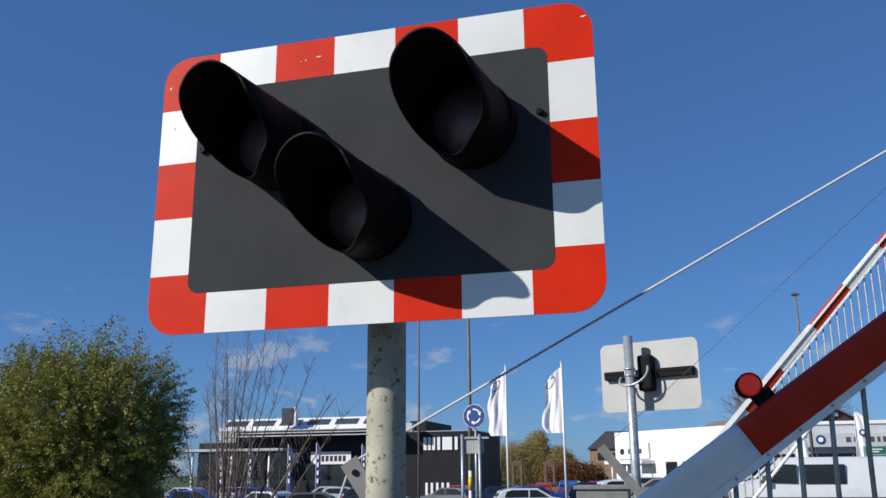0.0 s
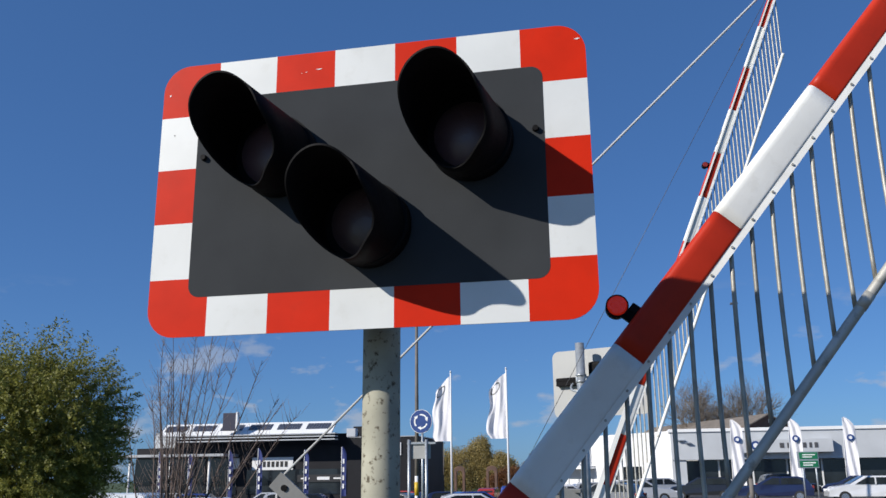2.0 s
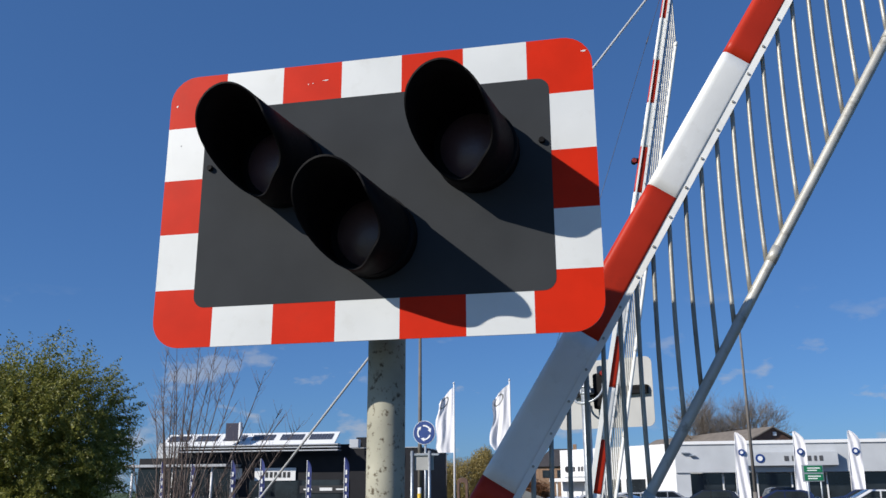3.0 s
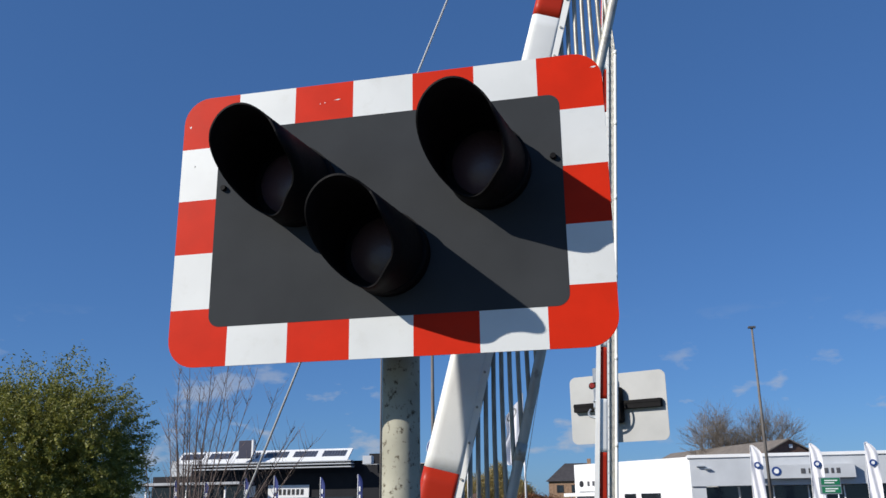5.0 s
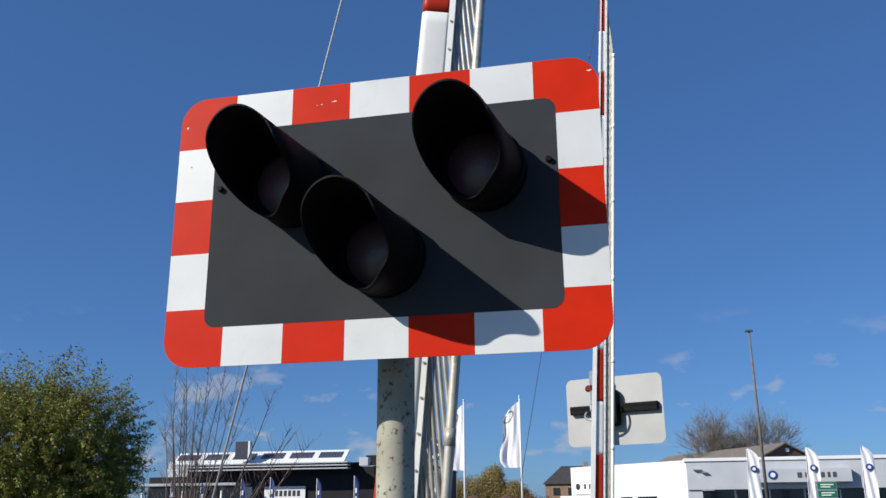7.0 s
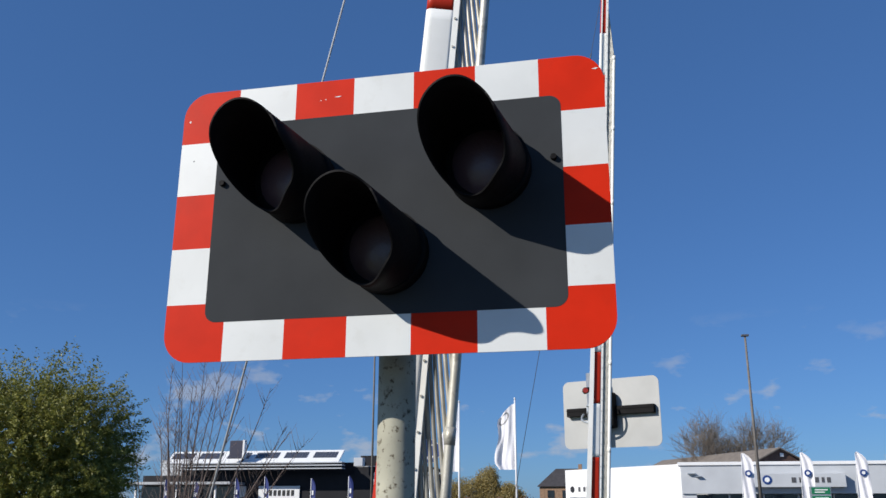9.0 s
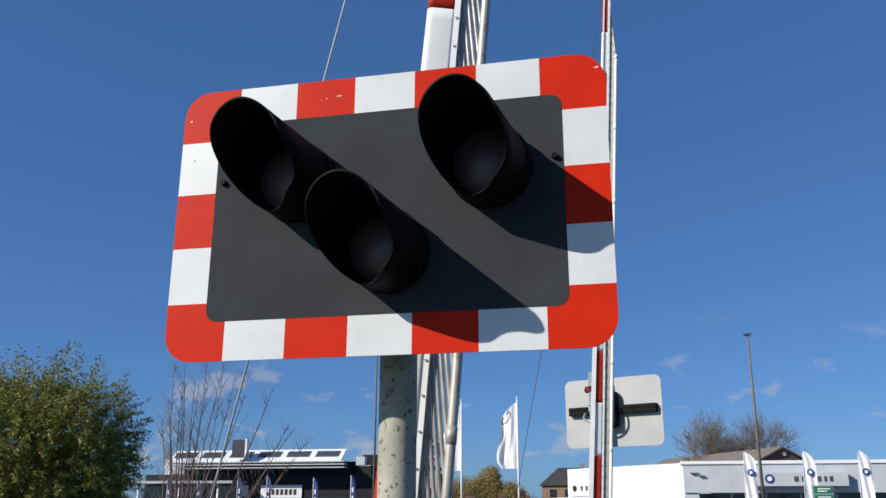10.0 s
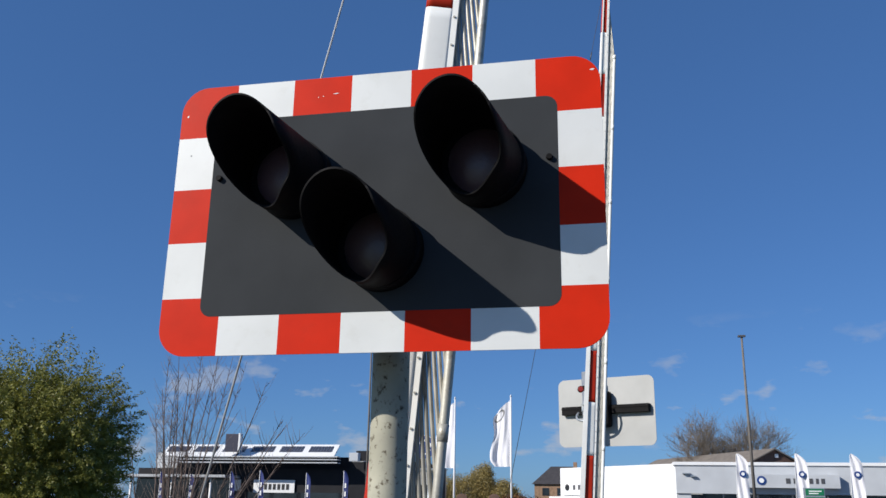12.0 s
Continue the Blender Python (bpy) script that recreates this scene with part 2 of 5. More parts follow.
def tube(bm, pts, r, segs=8, taper=1.0, mat=0):
    """A round bar along a line of points."""
    pts = [Vector(p) for p in pts]
    rings = []
    for i, p in enumerate(pts):
        d = (pts[min(i + 1, len(pts) - 1)] - pts[max(i - 1, 0)]).normalized()
        q = d.to_track_quat("Z", "Y").to_matrix()
        rr = r * (1 + (taper - 1) * i / max(1, len(pts) - 1))
        rings.append([bm.verts.new(p + q @ Vector((math.cos(2 * math.pi * k / segs) * rr, math.sin(2 * math.pi * k / segs) * rr, 0))) for k in range(segs)])
    for i in range(len(rings) - 1):
        best = min(range(segs), key=lambda s: (rings[i][0].co - rings[i + 1][s].co).length)
        for k in range(segs):
            f = bm.faces.new((rings[i][k], rings[i][(k + 1) % segs], rings[i + 1][(k + 1 + best) % segs], rings[i + 1][(k + best) % segs]))
            f.smooth, f.material_index = True, mat
    bm.faces.new(rings[0][::-1]).material_index = mat
    bm.faces.new(rings[-1]).material_index = mat
    return bm


def rounded_rect(x0, x1, z0, z1, r, corners=(1, 1, 1, 1), n=8):
    """Points of a rectangle with chosen corners rounded: bl, br, tr, tl."""
    out = []
    for (cx, cz, a0), on in zip(((x0, z0, 180), (x1, z0, 270), (x1, z1, 0), (x0, z1, 90)), corners):
        if on:
            ox, oz = (cx + r if cx == x0 else cx - r), (cz + r if cz == z0 else cz - r)
            out += [(ox + r * math.cos(radians(a0 + 90 * k / n)), oz + r * math.sin(radians(a0 + 90 * k / n))) for k in range(n + 1)]
        else:
            out.append((cx, cz))
    return out


def plate(bm, outline, y0, y1, mat=0):
    """A flat plate: an outline in x and z, from y0 (its front) to y1."""
    a = [bm.verts.new((x, y0, z)) for x, z in outline]
    b = [bm.verts.new((x, y1, z)) for x, z in outline]
    n = len(a)
    fs = [bm.faces.new(a), bm.faces.new(b[::-1])]
    fs += [bm.faces.new((a[k], b[k], b[(k + 1) % n], a[(k + 1) % n])) for k in range(n)]
    for f in fs:
        f.material_index = mat
    return bm


def disc(cx, cz, r, n=28, squash=1.0):
    return [(cx + r * squash * math.cos(2 * math.pi * k / n), cz + r * math.sin(2 * math.pi * k / n)) for k in range(n)]


# ---- ground ----
def smooth(a, b, v):
    f = min(1.0, max(0.0, (v - a) / (b - a)))
    return f * f * (3 - 2 * f)


def level(x, y):
    """The lie of the land: it falls a little towards the dark showroom."""
    return -0.85 * smooth(5.0, -12.0, x) * smooth(9.0, 22.0, y)


def sheet(xs, ys, lift):
    bm = bmesh.new()
    rows = [[bm.verts.new((x, y, level(x, y) + lift)) for x in xs] for y in ys]
    for a, b in zip(rows, rows[1:]):
        for i in range(len(xs) - 1):
            bm.faces.new((a[i], a[i + 1], b[i + 1], b[i]))
    return bm


def ground():
    xs = [-1500, -500, -150, -80, -50, -30, -20] + [-14 + 1.5 * i for i in range(15)] + [12, 20, 40, 80, 200, 600, 1500]
    ys = [-1500, -400, -100, -30, 0] + [8 + 1.5 * i for i in range(12)] + [30, 50, 80, 120, 200, 500, 1500]
    tagged(part("ground", sheet(xs, ys, 0.0), GRASS), "rough grass and earth reaching to the horizon", "ground", kind="structure")
    tagged(part("road", boxes((0.9, 8.2, -40, 24.0, -0.2, 0.012)), ASPHALT), "worn dark asphalt road over the level crossing", "road", kind="structure")
    tagged(part("pavement", boxes((-2.6, 0.75, -40, 5.0, -0.2, 0.10), bevel=0.01), ASPHALT), "worn tarmac pavement beside the road", "pavement", kind="structure")
    tagged(part("kerb", boxes((0.75, 0.9, -40, 5.0, -0.2, 0.115), bevel=0.015), CONCRETE), "concrete kerb along the road edge", "kerb", kind="structure")
    cx = [-260, -80, -50, -30, -20] + [-14 + 1.5 * i for i in range(15)] + [12, 20, 40, 80]
    tagged(part("car_park", sheet(cx, [26.5, 34, 60, 80, 112], 0.02), ASPHALT), "asphalt car park before the showrooms", "car park", kind="structure")


ground()

# ---- level crossing signal ----
ZB = 2.406                       # height of the board's centre
HX, HZ = 0.656, 0.431            # half its width and height
JX, JZ = 0.1875, 0.1725          # pitch of the border blocks


# depth of the hood's rim every 20 degrees, from its side over the top and round
HOOD_REACH = (0.290, 0.345, 0.318, 0.349, 0.358, 0.353, 0.347, 0.335, 0.320, 0.269, 0.209, 0.142, 0.104, 0.111, 0.137, 0.196, 0.213, 0.218)


def hood_reach(a):
    ks = [20 * k for k in range(19)]
    vs = HOOD_REACH + HOOD_REACH[:1]
    return sum(float(np.interp((math.degrees(a) + d) % 360, ks, vs)) for d in (-14, -7, 0, 7, 14)) / 5


def lamp_unit(parent, x, z, lens_mat, R=0.1166):
    """A hooded signal lamp facing -y: collar, hood cut back below and turned a little aside, lens."""
    n = 72
    bm = bmesh.new()
    rings = []
    for rad, inside in ((R + 0.002, False), (R - 0.003, True)):
        for f in (0.0, 0.35, 0.7, 1.0):
            ring = []
            for k in range(n):
                a = 2 * math.pi * k / n
                h = hood_reach(a) * f
                ring.append(bm.verts.new((x - 0.11 * h + rad * (1 - 0.266 * h) * math.cos(a), -h - 0.004, z - 0.012 * h + rad * (1 + 0.148 * h) * math.sin(a))))
            rings.append(ring)
    seq = rings[:4] + rings[:3:-1]
    for i in range(7):
        for k in range(n):
            f = bm.faces.new((seq[i][k], seq[i][(k + 1) % n], seq[i + 1][(k + 1) % n], seq[i + 1][k]))
            f.smooth = i != 3
            f.material_index = 1 if i > 3 else 0
    hood = part("hood", bm, [BLACK, BLACK_IN], parent)
    bm = bmesh.new()
    rod(bm, (x, -0.004, z), (x, -0.055, z), R + 0.005, R + 0.003, 40)
    part("collar", bm, BLACK, hood)
    bm = bmesh.new()
    prof = [(R - 0.006, -0.040), (R * 0.8, -0.062), (R * 0.5, -0.078), (R * 0.2, -0.085)]
    rr = [[bm.verts.new((x + r * math.cos(2 * math.pi * k / 32), y, z + r * math.sin(2 * math.pi * k / 32))) for k in range(32)] for r, y in prof]
    for i in range(3):
        for k in range(32):
            bm.faces.new((rr[i][k], rr[i][(k + 1) % 32], rr[i + 1][(k + 1) % 32], rr[i + 1][k])).smooth = True
    bm.faces.new(rr[-1])
    part("lens", bm, lens_mat, hood, smooth=True)
    return hood


def crossing_signal():
    e = base("level_crossing_signal", pose(0, 0, 0), "red and white bordered crossing signal with three unlit hooded lamps", "traffic signal")
    bm = bmesh.new()
    tube(bm, [(-0.007, 0.235, (ZB + 0.25) * i / 60) for i in range(61)], 0.0565, 56)
    rod(bm, (-0.007, 0.235, ZB + 0.25), (-0.007, 0.235, ZB + 0.262), 0.060, 0.055, segs=40)
    part("post", bm, POST, e, "cream painted round post spotted with rust and lichen")
    board = part("backboard", plate(bmesh.new(), rounded_rect(-HX, HX, ZB - HZ, ZB + HZ, 0.085), 0.0, 0.004), ALU, e, "aluminium backing board")
    part("face_panel", plate(bmesh.new(), rounded_rect(-0.531, 0.530, ZB - 0.315, ZB + 0.310, 0.035), -0.0018, -0.0004), BOARD_GREY, board, "matt dark grey face")
    # border blocks, with the inner edges under the face panel
    for s, z0, z1 in ((1, 0.30, HZ), (-1, -HZ, -0.30)):
        for k in range(-2, 3):
            part("border_block", boxes(((k - 0.5) * JX, (k + 0.5) * JX, -0.0012, -0.0002, ZB + z0, ZB + z1)), RED if k % 2 else WHITE, board)
    for x0, x1 in ((-HX, -0.50), (0.50, HX)):
        for k in range(-1, 2):
            part("border_block", boxes((x0, x1, -0.0012, -0.0002, ZB + (k - 0.5) * JZ, ZB + (k + 0.5) * JZ)), WHITE if k % 2 else RED, board)
    for sx in (-1, 1):
        for sz in (-1, 1):
            x0, x1 = sorted((sx * 2.5 * JX, sx * HX))
            z0, z1 = sorted((sz * 1.5 * JZ, sz * HZ))
            on = (sx < 0 and sz < 0, sx > 0 and sz < 0, sx > 0 and sz > 0, sx < 0 and sz > 0)
            part("border_block", plate(bmesh.new(), rounded_rect(x0, x1, ZB + z0, ZB + z1, 0.085, on), -0.0012, -0.0002), RED, board, "red rounded corner block")
    for x, z in ((-0.505, 0.117), (0.505, 0.117)):
        bm = bmesh.new()
        rod(bm, (x, -0.004, ZB + z), (x, -0.014, ZB + z), 0.010, 0.008, 10)
        part("bolt", bm, BLACK, board)
    for x, z, w, h in ((-0.145, 0.374, 0.022, 0.004), (-0.185, 0.368, 0.006, 0.003), (-0.20, 0.366, 0.004, 0.003), (0.632, 0.383, 0.018, 0.006), (-0.634, 0.335, 0.007, 0.008), (-0.61, 0.20, 0.005, 0.005)):
        part("paint_chip", plate(bmesh.new(), [(x - w / 2, ZB + z), (x + w * 0.1, ZB + z - h * 0.5), (x + w / 2, ZB + z + h * 0.2), (x + w * 0.2, ZB + z + h * 0.5)], -0.0019, -0.0013), WHITE if z > 0.3 else BOARD_GREY, board)
    lamp_unit(e, HOODS[0][0], ZB + HOODS[0][1], LENS_RED)
    lamp_unit(e, HOODS[1][0], ZB + HOODS[1][1], LENS_RED)
    lamp_unit(e, HOODS[2][0], ZB + HOODS[2][1], LENS_AMBER)
    bm = boxes((-0.5, 0.5, 0.006, 0.05, ZB + 0.02, ZB + 0.09), (-0.12, 0.10, 0.05, 0.165, ZB + 0.01, ZB + 0.10), bevel=0.006)
    part("mounting_channel", bm, DARK_STEEL, e)
    bm = boxes((-0.11, 0.12, 0.006, 0.15, ZB - 0.22, ZB - 0.02), bevel=0.02)
    part("lamp_housing", bm, BLACK, e)


HOODS = ((0.321, 0.096), (-0.259, 0.093), (0.024, -0.138))
crossing_signal()


def rear_signal():
    """The signal for traffic from the other side, seen from behind."""
    e = base("rear_facing_crossing_signal", pose(0.39, 9.06, 0, 0, 0, -22), "back of a crossing signal board on a galvanised post", "traffic signal")
    zc = 2.745
    part("backboard", plate(bmesh.new(), rounded_rect(-HX, HX, zc - HZ, zc + HZ, 0.085), -0.002, 0.004), ALU, e, "bare pale grey aluminium board back")
    bm = bmesh.new()
    box(bm, -0.58, 0.60, -0.075, -0.002, zc - 0.03, zc + 0.075, bevel=0.006)
    box(bm, -0.58, 0.60, -0.082, -0.072, zc + 0.035, zc + 0.05)
    part("mounting_channel", bm, BLACK, e, "black steel channel across the back")
    bm = bmesh.new()
    rod(bm, (-0.14, -0.25, 0), (-0.14, -0.25, zc + 0.48), 0.057, segs=28)
    part("post", bm, GALV, e, "galvanised steel post")
    bm = bmesh.new()
    for z in (zc - 0.02, zc + 0.06):
        rod(bm, (-0.14, -0.25, z), (-0.14, -0.25, z + 0.022), 0.068, segs=24)
    box(bm, -0.215, -0.065, -0.25, -0.07, zc - 0.01, zc + 0.06, bevel=0.005)
    part("clamp", bm, GALV, e)
    bm = boxes((-0.09, 0.10, -0.15, -0.004, zc - 0.20, zc + 0.25), bevel=0.04)
    part("lamp_housing", bm, BLACK, e, "black lamp housing")
    bm = bmesh.new()
    pts = []
    for k in range(25):
        a = radians(200 - 220 * k / 24)
        pts.append((-0.10 + 0.19 * math.cos(a + math.pi) * -1, -0.20 - 0.11 * math.sin(math.pi * k / 24), zc - 0.02 - 0.17 * math.sin(math.pi * k / 24) + 0.12 * (k / 24)))
    tube(bm, pts, 0.014, 8)
    part("conduit", bm, GALV, e, "looped flexible metal conduit")
    for x in (-0.3, 0.0, 0.3):
        bm = bmesh.new()
        rod(bm, (x, 0.004, zc + (0.1 if x else -0.125)), (x, 0.30, zc + (0.1 if x else -0.125)), 0.129, 0.122, 28, caps=False)
        part("hood", bm, BLACK, e)


rear_signal()


# ---- barriers ----
def arm_profile(h, d):
    """A boom section in y and z: rounded above, its flat sides drawn in towards the foot."""
    corners = [(-0.50 * d, 0.5 * h, 0.30), (0.50 * d, 0.5 * h, 0.30), (0.30 * d, -0.5 * h, 0.10), (-0.30 * d, -0.5 * h, 0.10)]
    out = []
    n = len(corners)
    for k, (y, z, r) in enumerate(corners):
        P, A, B = Vector((y, z)), Vector(corners[k - 1][:2]), Vector(corners[(k + 1) % n][:2])
        a = P + (A - P).normalized() * r * h
        b = P + (B - P).normalized() * r * h
        for i in range(7):
            f = i / 6
            q = a * (1 - f) ** 2 + P * 2 * f * (1 - f) + b * f ** 2
            out.append((q.x, q.y))
    return out


def barrier(name, label, spec):
    """A lifting barrier: the boom turns about its pivot, the skirt hangs from it. Local x runs out along the boom."""
    e = base(name, pose(0, 0, 0), label, "barrier", "barriers of the level crossing")
    L, first, tip = spec["band"], spec["first"], spec["tip"]
    h0, h1 = spec["h"]

    def size(r):
        return h0 + (h1 - h0) * r / tip

    r = first - math.ceil((first - 0.12) / L) * L
    k = round((r - first) / L)
    while r < tip - 0.01:
        a, b = max(r, 0.05), min(r + L, tip)
        bm = bmesh.new()
        ends = []
        for j in range(13):
            x = a + (b - a) * j / 12
            hh = size(x)
            ends.append([bm.verts.new((x, y, z)) for y, z in arm_profile(hh, hh * 0.86)])
        n = len(ends[0])
        for lo, hi in zip(ends, ends[1:]):
            for i in range(n):
                bm.faces.new((lo[i], lo[(i + 1) % n], hi[(i + 1) % n], hi[i])).smooth = True
        bm.faces.new(ends[0][::-1])
        bm.faces.new(ends[-1])
        part("boom_band", bm, ARM_RED if (k % 2 == 0) == spec["red_even"] else ARM_WHITE, e)
        r, k = r + L, k + 1
    # flange under the boom, and the bolts of the rods
    yf = 0.0
    bm = bmesh.new()
    n = 16
    for i in range(n):
        a, b = 0.3 + (tip - 0.3) * i / n, 0.3 + (tip - 0.3) * (i + 1) / n
        za, zb = -size(a) / 2, -size(b) / 2
        q = [bm.verts.new(p) for p in ((a, yf - 0.026, za + 0.006), (b, yf - 0.026, zb + 0.006), (b, yf - 0.026, zb - 0.022), (a, yf - 0.026, za - 0.022),
                                      (a, yf, za + 0.006), (b, yf, zb + 0.006), (b, yf, zb - 0.022), (a, yf, za - 0.022))]
        for f in ((0, 1, 2, 3), (4, 7, 6, 5), (3, 2, 6, 7), (0, 4, 5, 1)) + (((0, 3, 7, 4),) if i == 0 else ()) + (((1, 5, 6, 2),) if i == n - 1 else ()):
            bm.faces.new([q[v] for v in f])
    bmesh.ops.remove_doubles(bm, verts=bm.verts, dist=0.0005)
    part("flange", bm, ARM_WHITE, e, "white flange that carries the skirt")
    if spec["strip"]:
        bm = bmesh.new()
        for s0, s1, zl, zh in ((0.3, 3.0, 0.16, 0.55), (3.0, tip, 0.16, 0.36)):
            q = []
            for x in (s0, s1):
                hh = size(x)
                q += [bm.verts.new((x, y * hh, z * hh)) for y, z in ((-0.52, zl), (-0.30, zl), (-0.30, zh), (-0.52, zh))]
            for f in ((0, 1, 5, 4), (1, 2, 6, 5), (2, 3, 7, 6), (3, 0, 4, 7), (3, 2, 1, 0), (4, 5, 6, 7)):
                bm.faces.new([q[i] for i in f])
        part("top_strip", bm, ARM_WHITE, e, "white strip along the upper edge of the boom")
    # skirt rods, which hang plumb, and the rail below them
    Lr, rr = spec["rod"], spec["rod_r"]
    bm = bmesh.new()
    pts = [(spec["bow"] * math.sin(math.pi * i / 8), 0, -Lr * i / 8) for i in range(9)]
    tube(bm, pts, rr, 8)
    rod(bm, (0, -0.031, 0.004), (0, 0.02, 0.004), rr * 0.6, segs=8)
    first_rod = part("skirt_rod", bm, RAIL if spec["strip"] else ROD, e)
    rods = []
    x = spec["rod_from"]
    i = 0
    while x < tip - 0.06:
        o = first_rod if i == 0 else again(first_rod, Matrix.Identity(4))
        rods.append((o, x, -size(x) / 2 - 0.010))
        x += spec["step"]
        i += 1
    xr0, xr1 = spec["rod_from"] - 0.15, rods[-1][1] + 0.03
    za, zb = -size(xr0) / 2 - 0.010, -size(xr1) / 2 - 0.010
    bm = bmesh.new()
    w = spec["rail_r"]
    tube(bm, [(xr0 + (xr1 - xr0) * i / 60, -0.006, za + (zb - za) * i / 60) for i in range(61)], w, 14)
    x = xr0 + 0.5
    while x < xr1:
        rod(bm, (x, -0.006, za + (zb - za) * (x - xr0) / (xr1 - xr0)), (x + 0.06, -0.006, za + (zb - za) * (x + 0.06 - xr0) / (xr1 - xr0)), w * 1.1, w * 1.1, 14)
        x += 0.95
    rail = part("skirt_rail", bm, ARM_WHITE if spec["strip"] else RAIL, e, "worn white bottom rail of the skirt")
    # lamps on the boom
    for lx, ls in spec["lamps"]:
        zt = size(lx) / 2
        zc = zt + 0.085 * ls + (0 if spec["strip"] else 0.014)
        bm = boxes((lx - 0.03 * ls, lx + 0.035 * ls, -0.025 * ls, 0.03 * ls, zt - 0.014, zc), (lx + 0.02 * ls, lx + 0.075 * ls, -0.03 * ls, 0.05 * ls, zt - 0.014, zt + 0.05 * ls), bevel=0.005)
        rod(bm, (lx, -0.05 * ls, zc), (lx, 0.06 * ls, zc), 0.064 * ls, 0.061 * ls, 28)
        lamp = part("boom_lamp", bm, BLACK, e, "red warning lamp in a black case")
        for side in (-1, 1):
            bm = bmesh.new()
            rod(bm, (lx, side * 0.051 * ls, zc), (lx, side * 0.066 * ls, zc), 0.056 * ls, 0.046 * ls, 28)
            part("lamp_lens", bm, LAMP_RED if spec["strip"] else LAMP_RED_ON, lamp, "red ribbed lens")
    if "back_tube" in spec:
        bm = bmesh.new()
        r0, r1, rad = spec["back_tube"]
        tube(bm, [(r0 + (r1 - r0) * i / 10, size(r0) * 0.5 + 0.03, -0.028 - 0.004 * math.sin(i)) for i in range(11)], rad, 10)
        for i in range(4):
            q = r0 + (r1 - r0) * (i + 0.5) / 4
            box(bm, q - 0.015, q + 0.015, 0.02, size(r0) * 0.5 + 0.034, -0.034, -0.022)
        part("back_tube", bm, ARM_WHITE, e, "white tube along the far side of the boom")
    # a short dark grey sleeve, slightly larger than the boom
    if "splice" in spec:
        x = spec["splice"]
        bm = bmesh.new()
        ends = [[bm.verts.new((s, y * 1.05, z * 1.05)) for y, z in arm_profile(size(s), size(s) * 0.8)] for s in (x - 0.1, x + 0.1)]
        n = len(ends[0])
        for i in range(n):
            bm.faces.new((ends[0][i], ends[0][(i + 1) % n], ends[1][(i + 1) % n], ends[1][i])).smooth = True
        part("splice_sleeve", bm, GREY_PLATE, e, "dark grey sleeve round the boom")
    # stay wires from the tip side down to outriggers at the pivot
    for n, (a, b, r) in enumerate(spec["wires"]):
        bm = bmesh.new()
        rod(bm, a, b, r, segs=8)
        mid = Vector(a).lerp(Vector(b), 0.12)
        mid2 = Vector(a).lerp(Vector(b), 0.135)
        rod(bm, mid, mid2, r * 2.4, segs=8)
        part("stay_wire", bm, DARK_STEEL if spec["strip"] else WIRE, e, "taut steel stay wire")
    for o in spec["outriggers"]:
        part("outrigger", o(), GREY_PLATE, e, "grey steel outrigger bracket")
    if not spec["strip"]:
        bm = bmesh.new()
        rod(bm, (0.394, 0.031, 0.673), (0.394, 0.056, 0.673), 0.011, segs=14)
        part("shackle_pin", bm, BLACK, e)
    bm = boxes((-0.16, 0.34, -0.085, 0.085, -0.11, 0.11), bevel=0.02)
    part("boom_socket", bm, GREY_PLATE, e)
    return e, rods, rail


def pedestal(m):
    e = base("barrier_pedestal", m, "grey steel barrier machine pedestal beside the road", "barrier machine", "barrier machines")
    part("cabinet", boxes((-0.30, 0.25, -0.22, 0.22, 0.10, 0.98), bevel=0.02), GREY_PLATE, e)
    part("plinth", boxes((-0.36, 0.31, -0.28, 0.28, -0.15, 0.10), bevel=0.01), CONCRETE, e)
    return e


NEAR_PIVOT, NEAR_YAW = (-0.215, 0.680, 0.819), 4.39
FAR_PIVOT, FAR_YAW = (0.129, 7.525, 0.763), 6.48


def plate_bar(a, b, w, t):
    """A flat bar from a to b, w wide in the boom's plane."""
    def make():
        bm = bmesh.new()
        A, B = Vector(a), Vector(b)
        d = (B - A).normalized()
        up = Vector((0.25, 0, 1)).cross(d).cross(d).normalized()
        nn = d.cross(up)
        vs = []
        for s in (-t / 2, t / 2):
            for P, u in ((A, -1), (B, -0.9), (B, 0.9), (A, 1)):
                vs.append(bm.verts.new(P + up * (w / 2 * u) + nn * s))
        for f in ((0, 1, 2, 3), (7, 6, 5, 4), (0, 4, 5, 1), (1, 5, 6, 2), (2, 6, 7, 3), (3, 7, 4, 0)):
            bm.faces.new([vs[i] for i in f])
        return bm
    return make


NEAR = dict(strip=False, band=0.585, first=1.491, tip=7.296, h=(0.1346, 0.0709), red_even=True, rod=0.7193, rod_r=0.008, bow=-0.0051, fold=81.0, rod_from=0.3925, step=0.1238,
            rail_r=0.018, lamps=[(1.603, 0.617)], back_tube=(0.4624, 3.4938, 0.0134),
            wires=[((5.6682, 0.0226, 0.054), (0.3925, 0.0432, 0.709), 0.0043), ((-0.5652, 0.0411, 0.), (0.3699, 0.0432, 0.6885), 0.0043)],
            outriggers=[plate_bar((0.3956, 0.0432, 0.7193), (0.3699, 0.0432, 0.0514), 0.0658, 0.0123)])
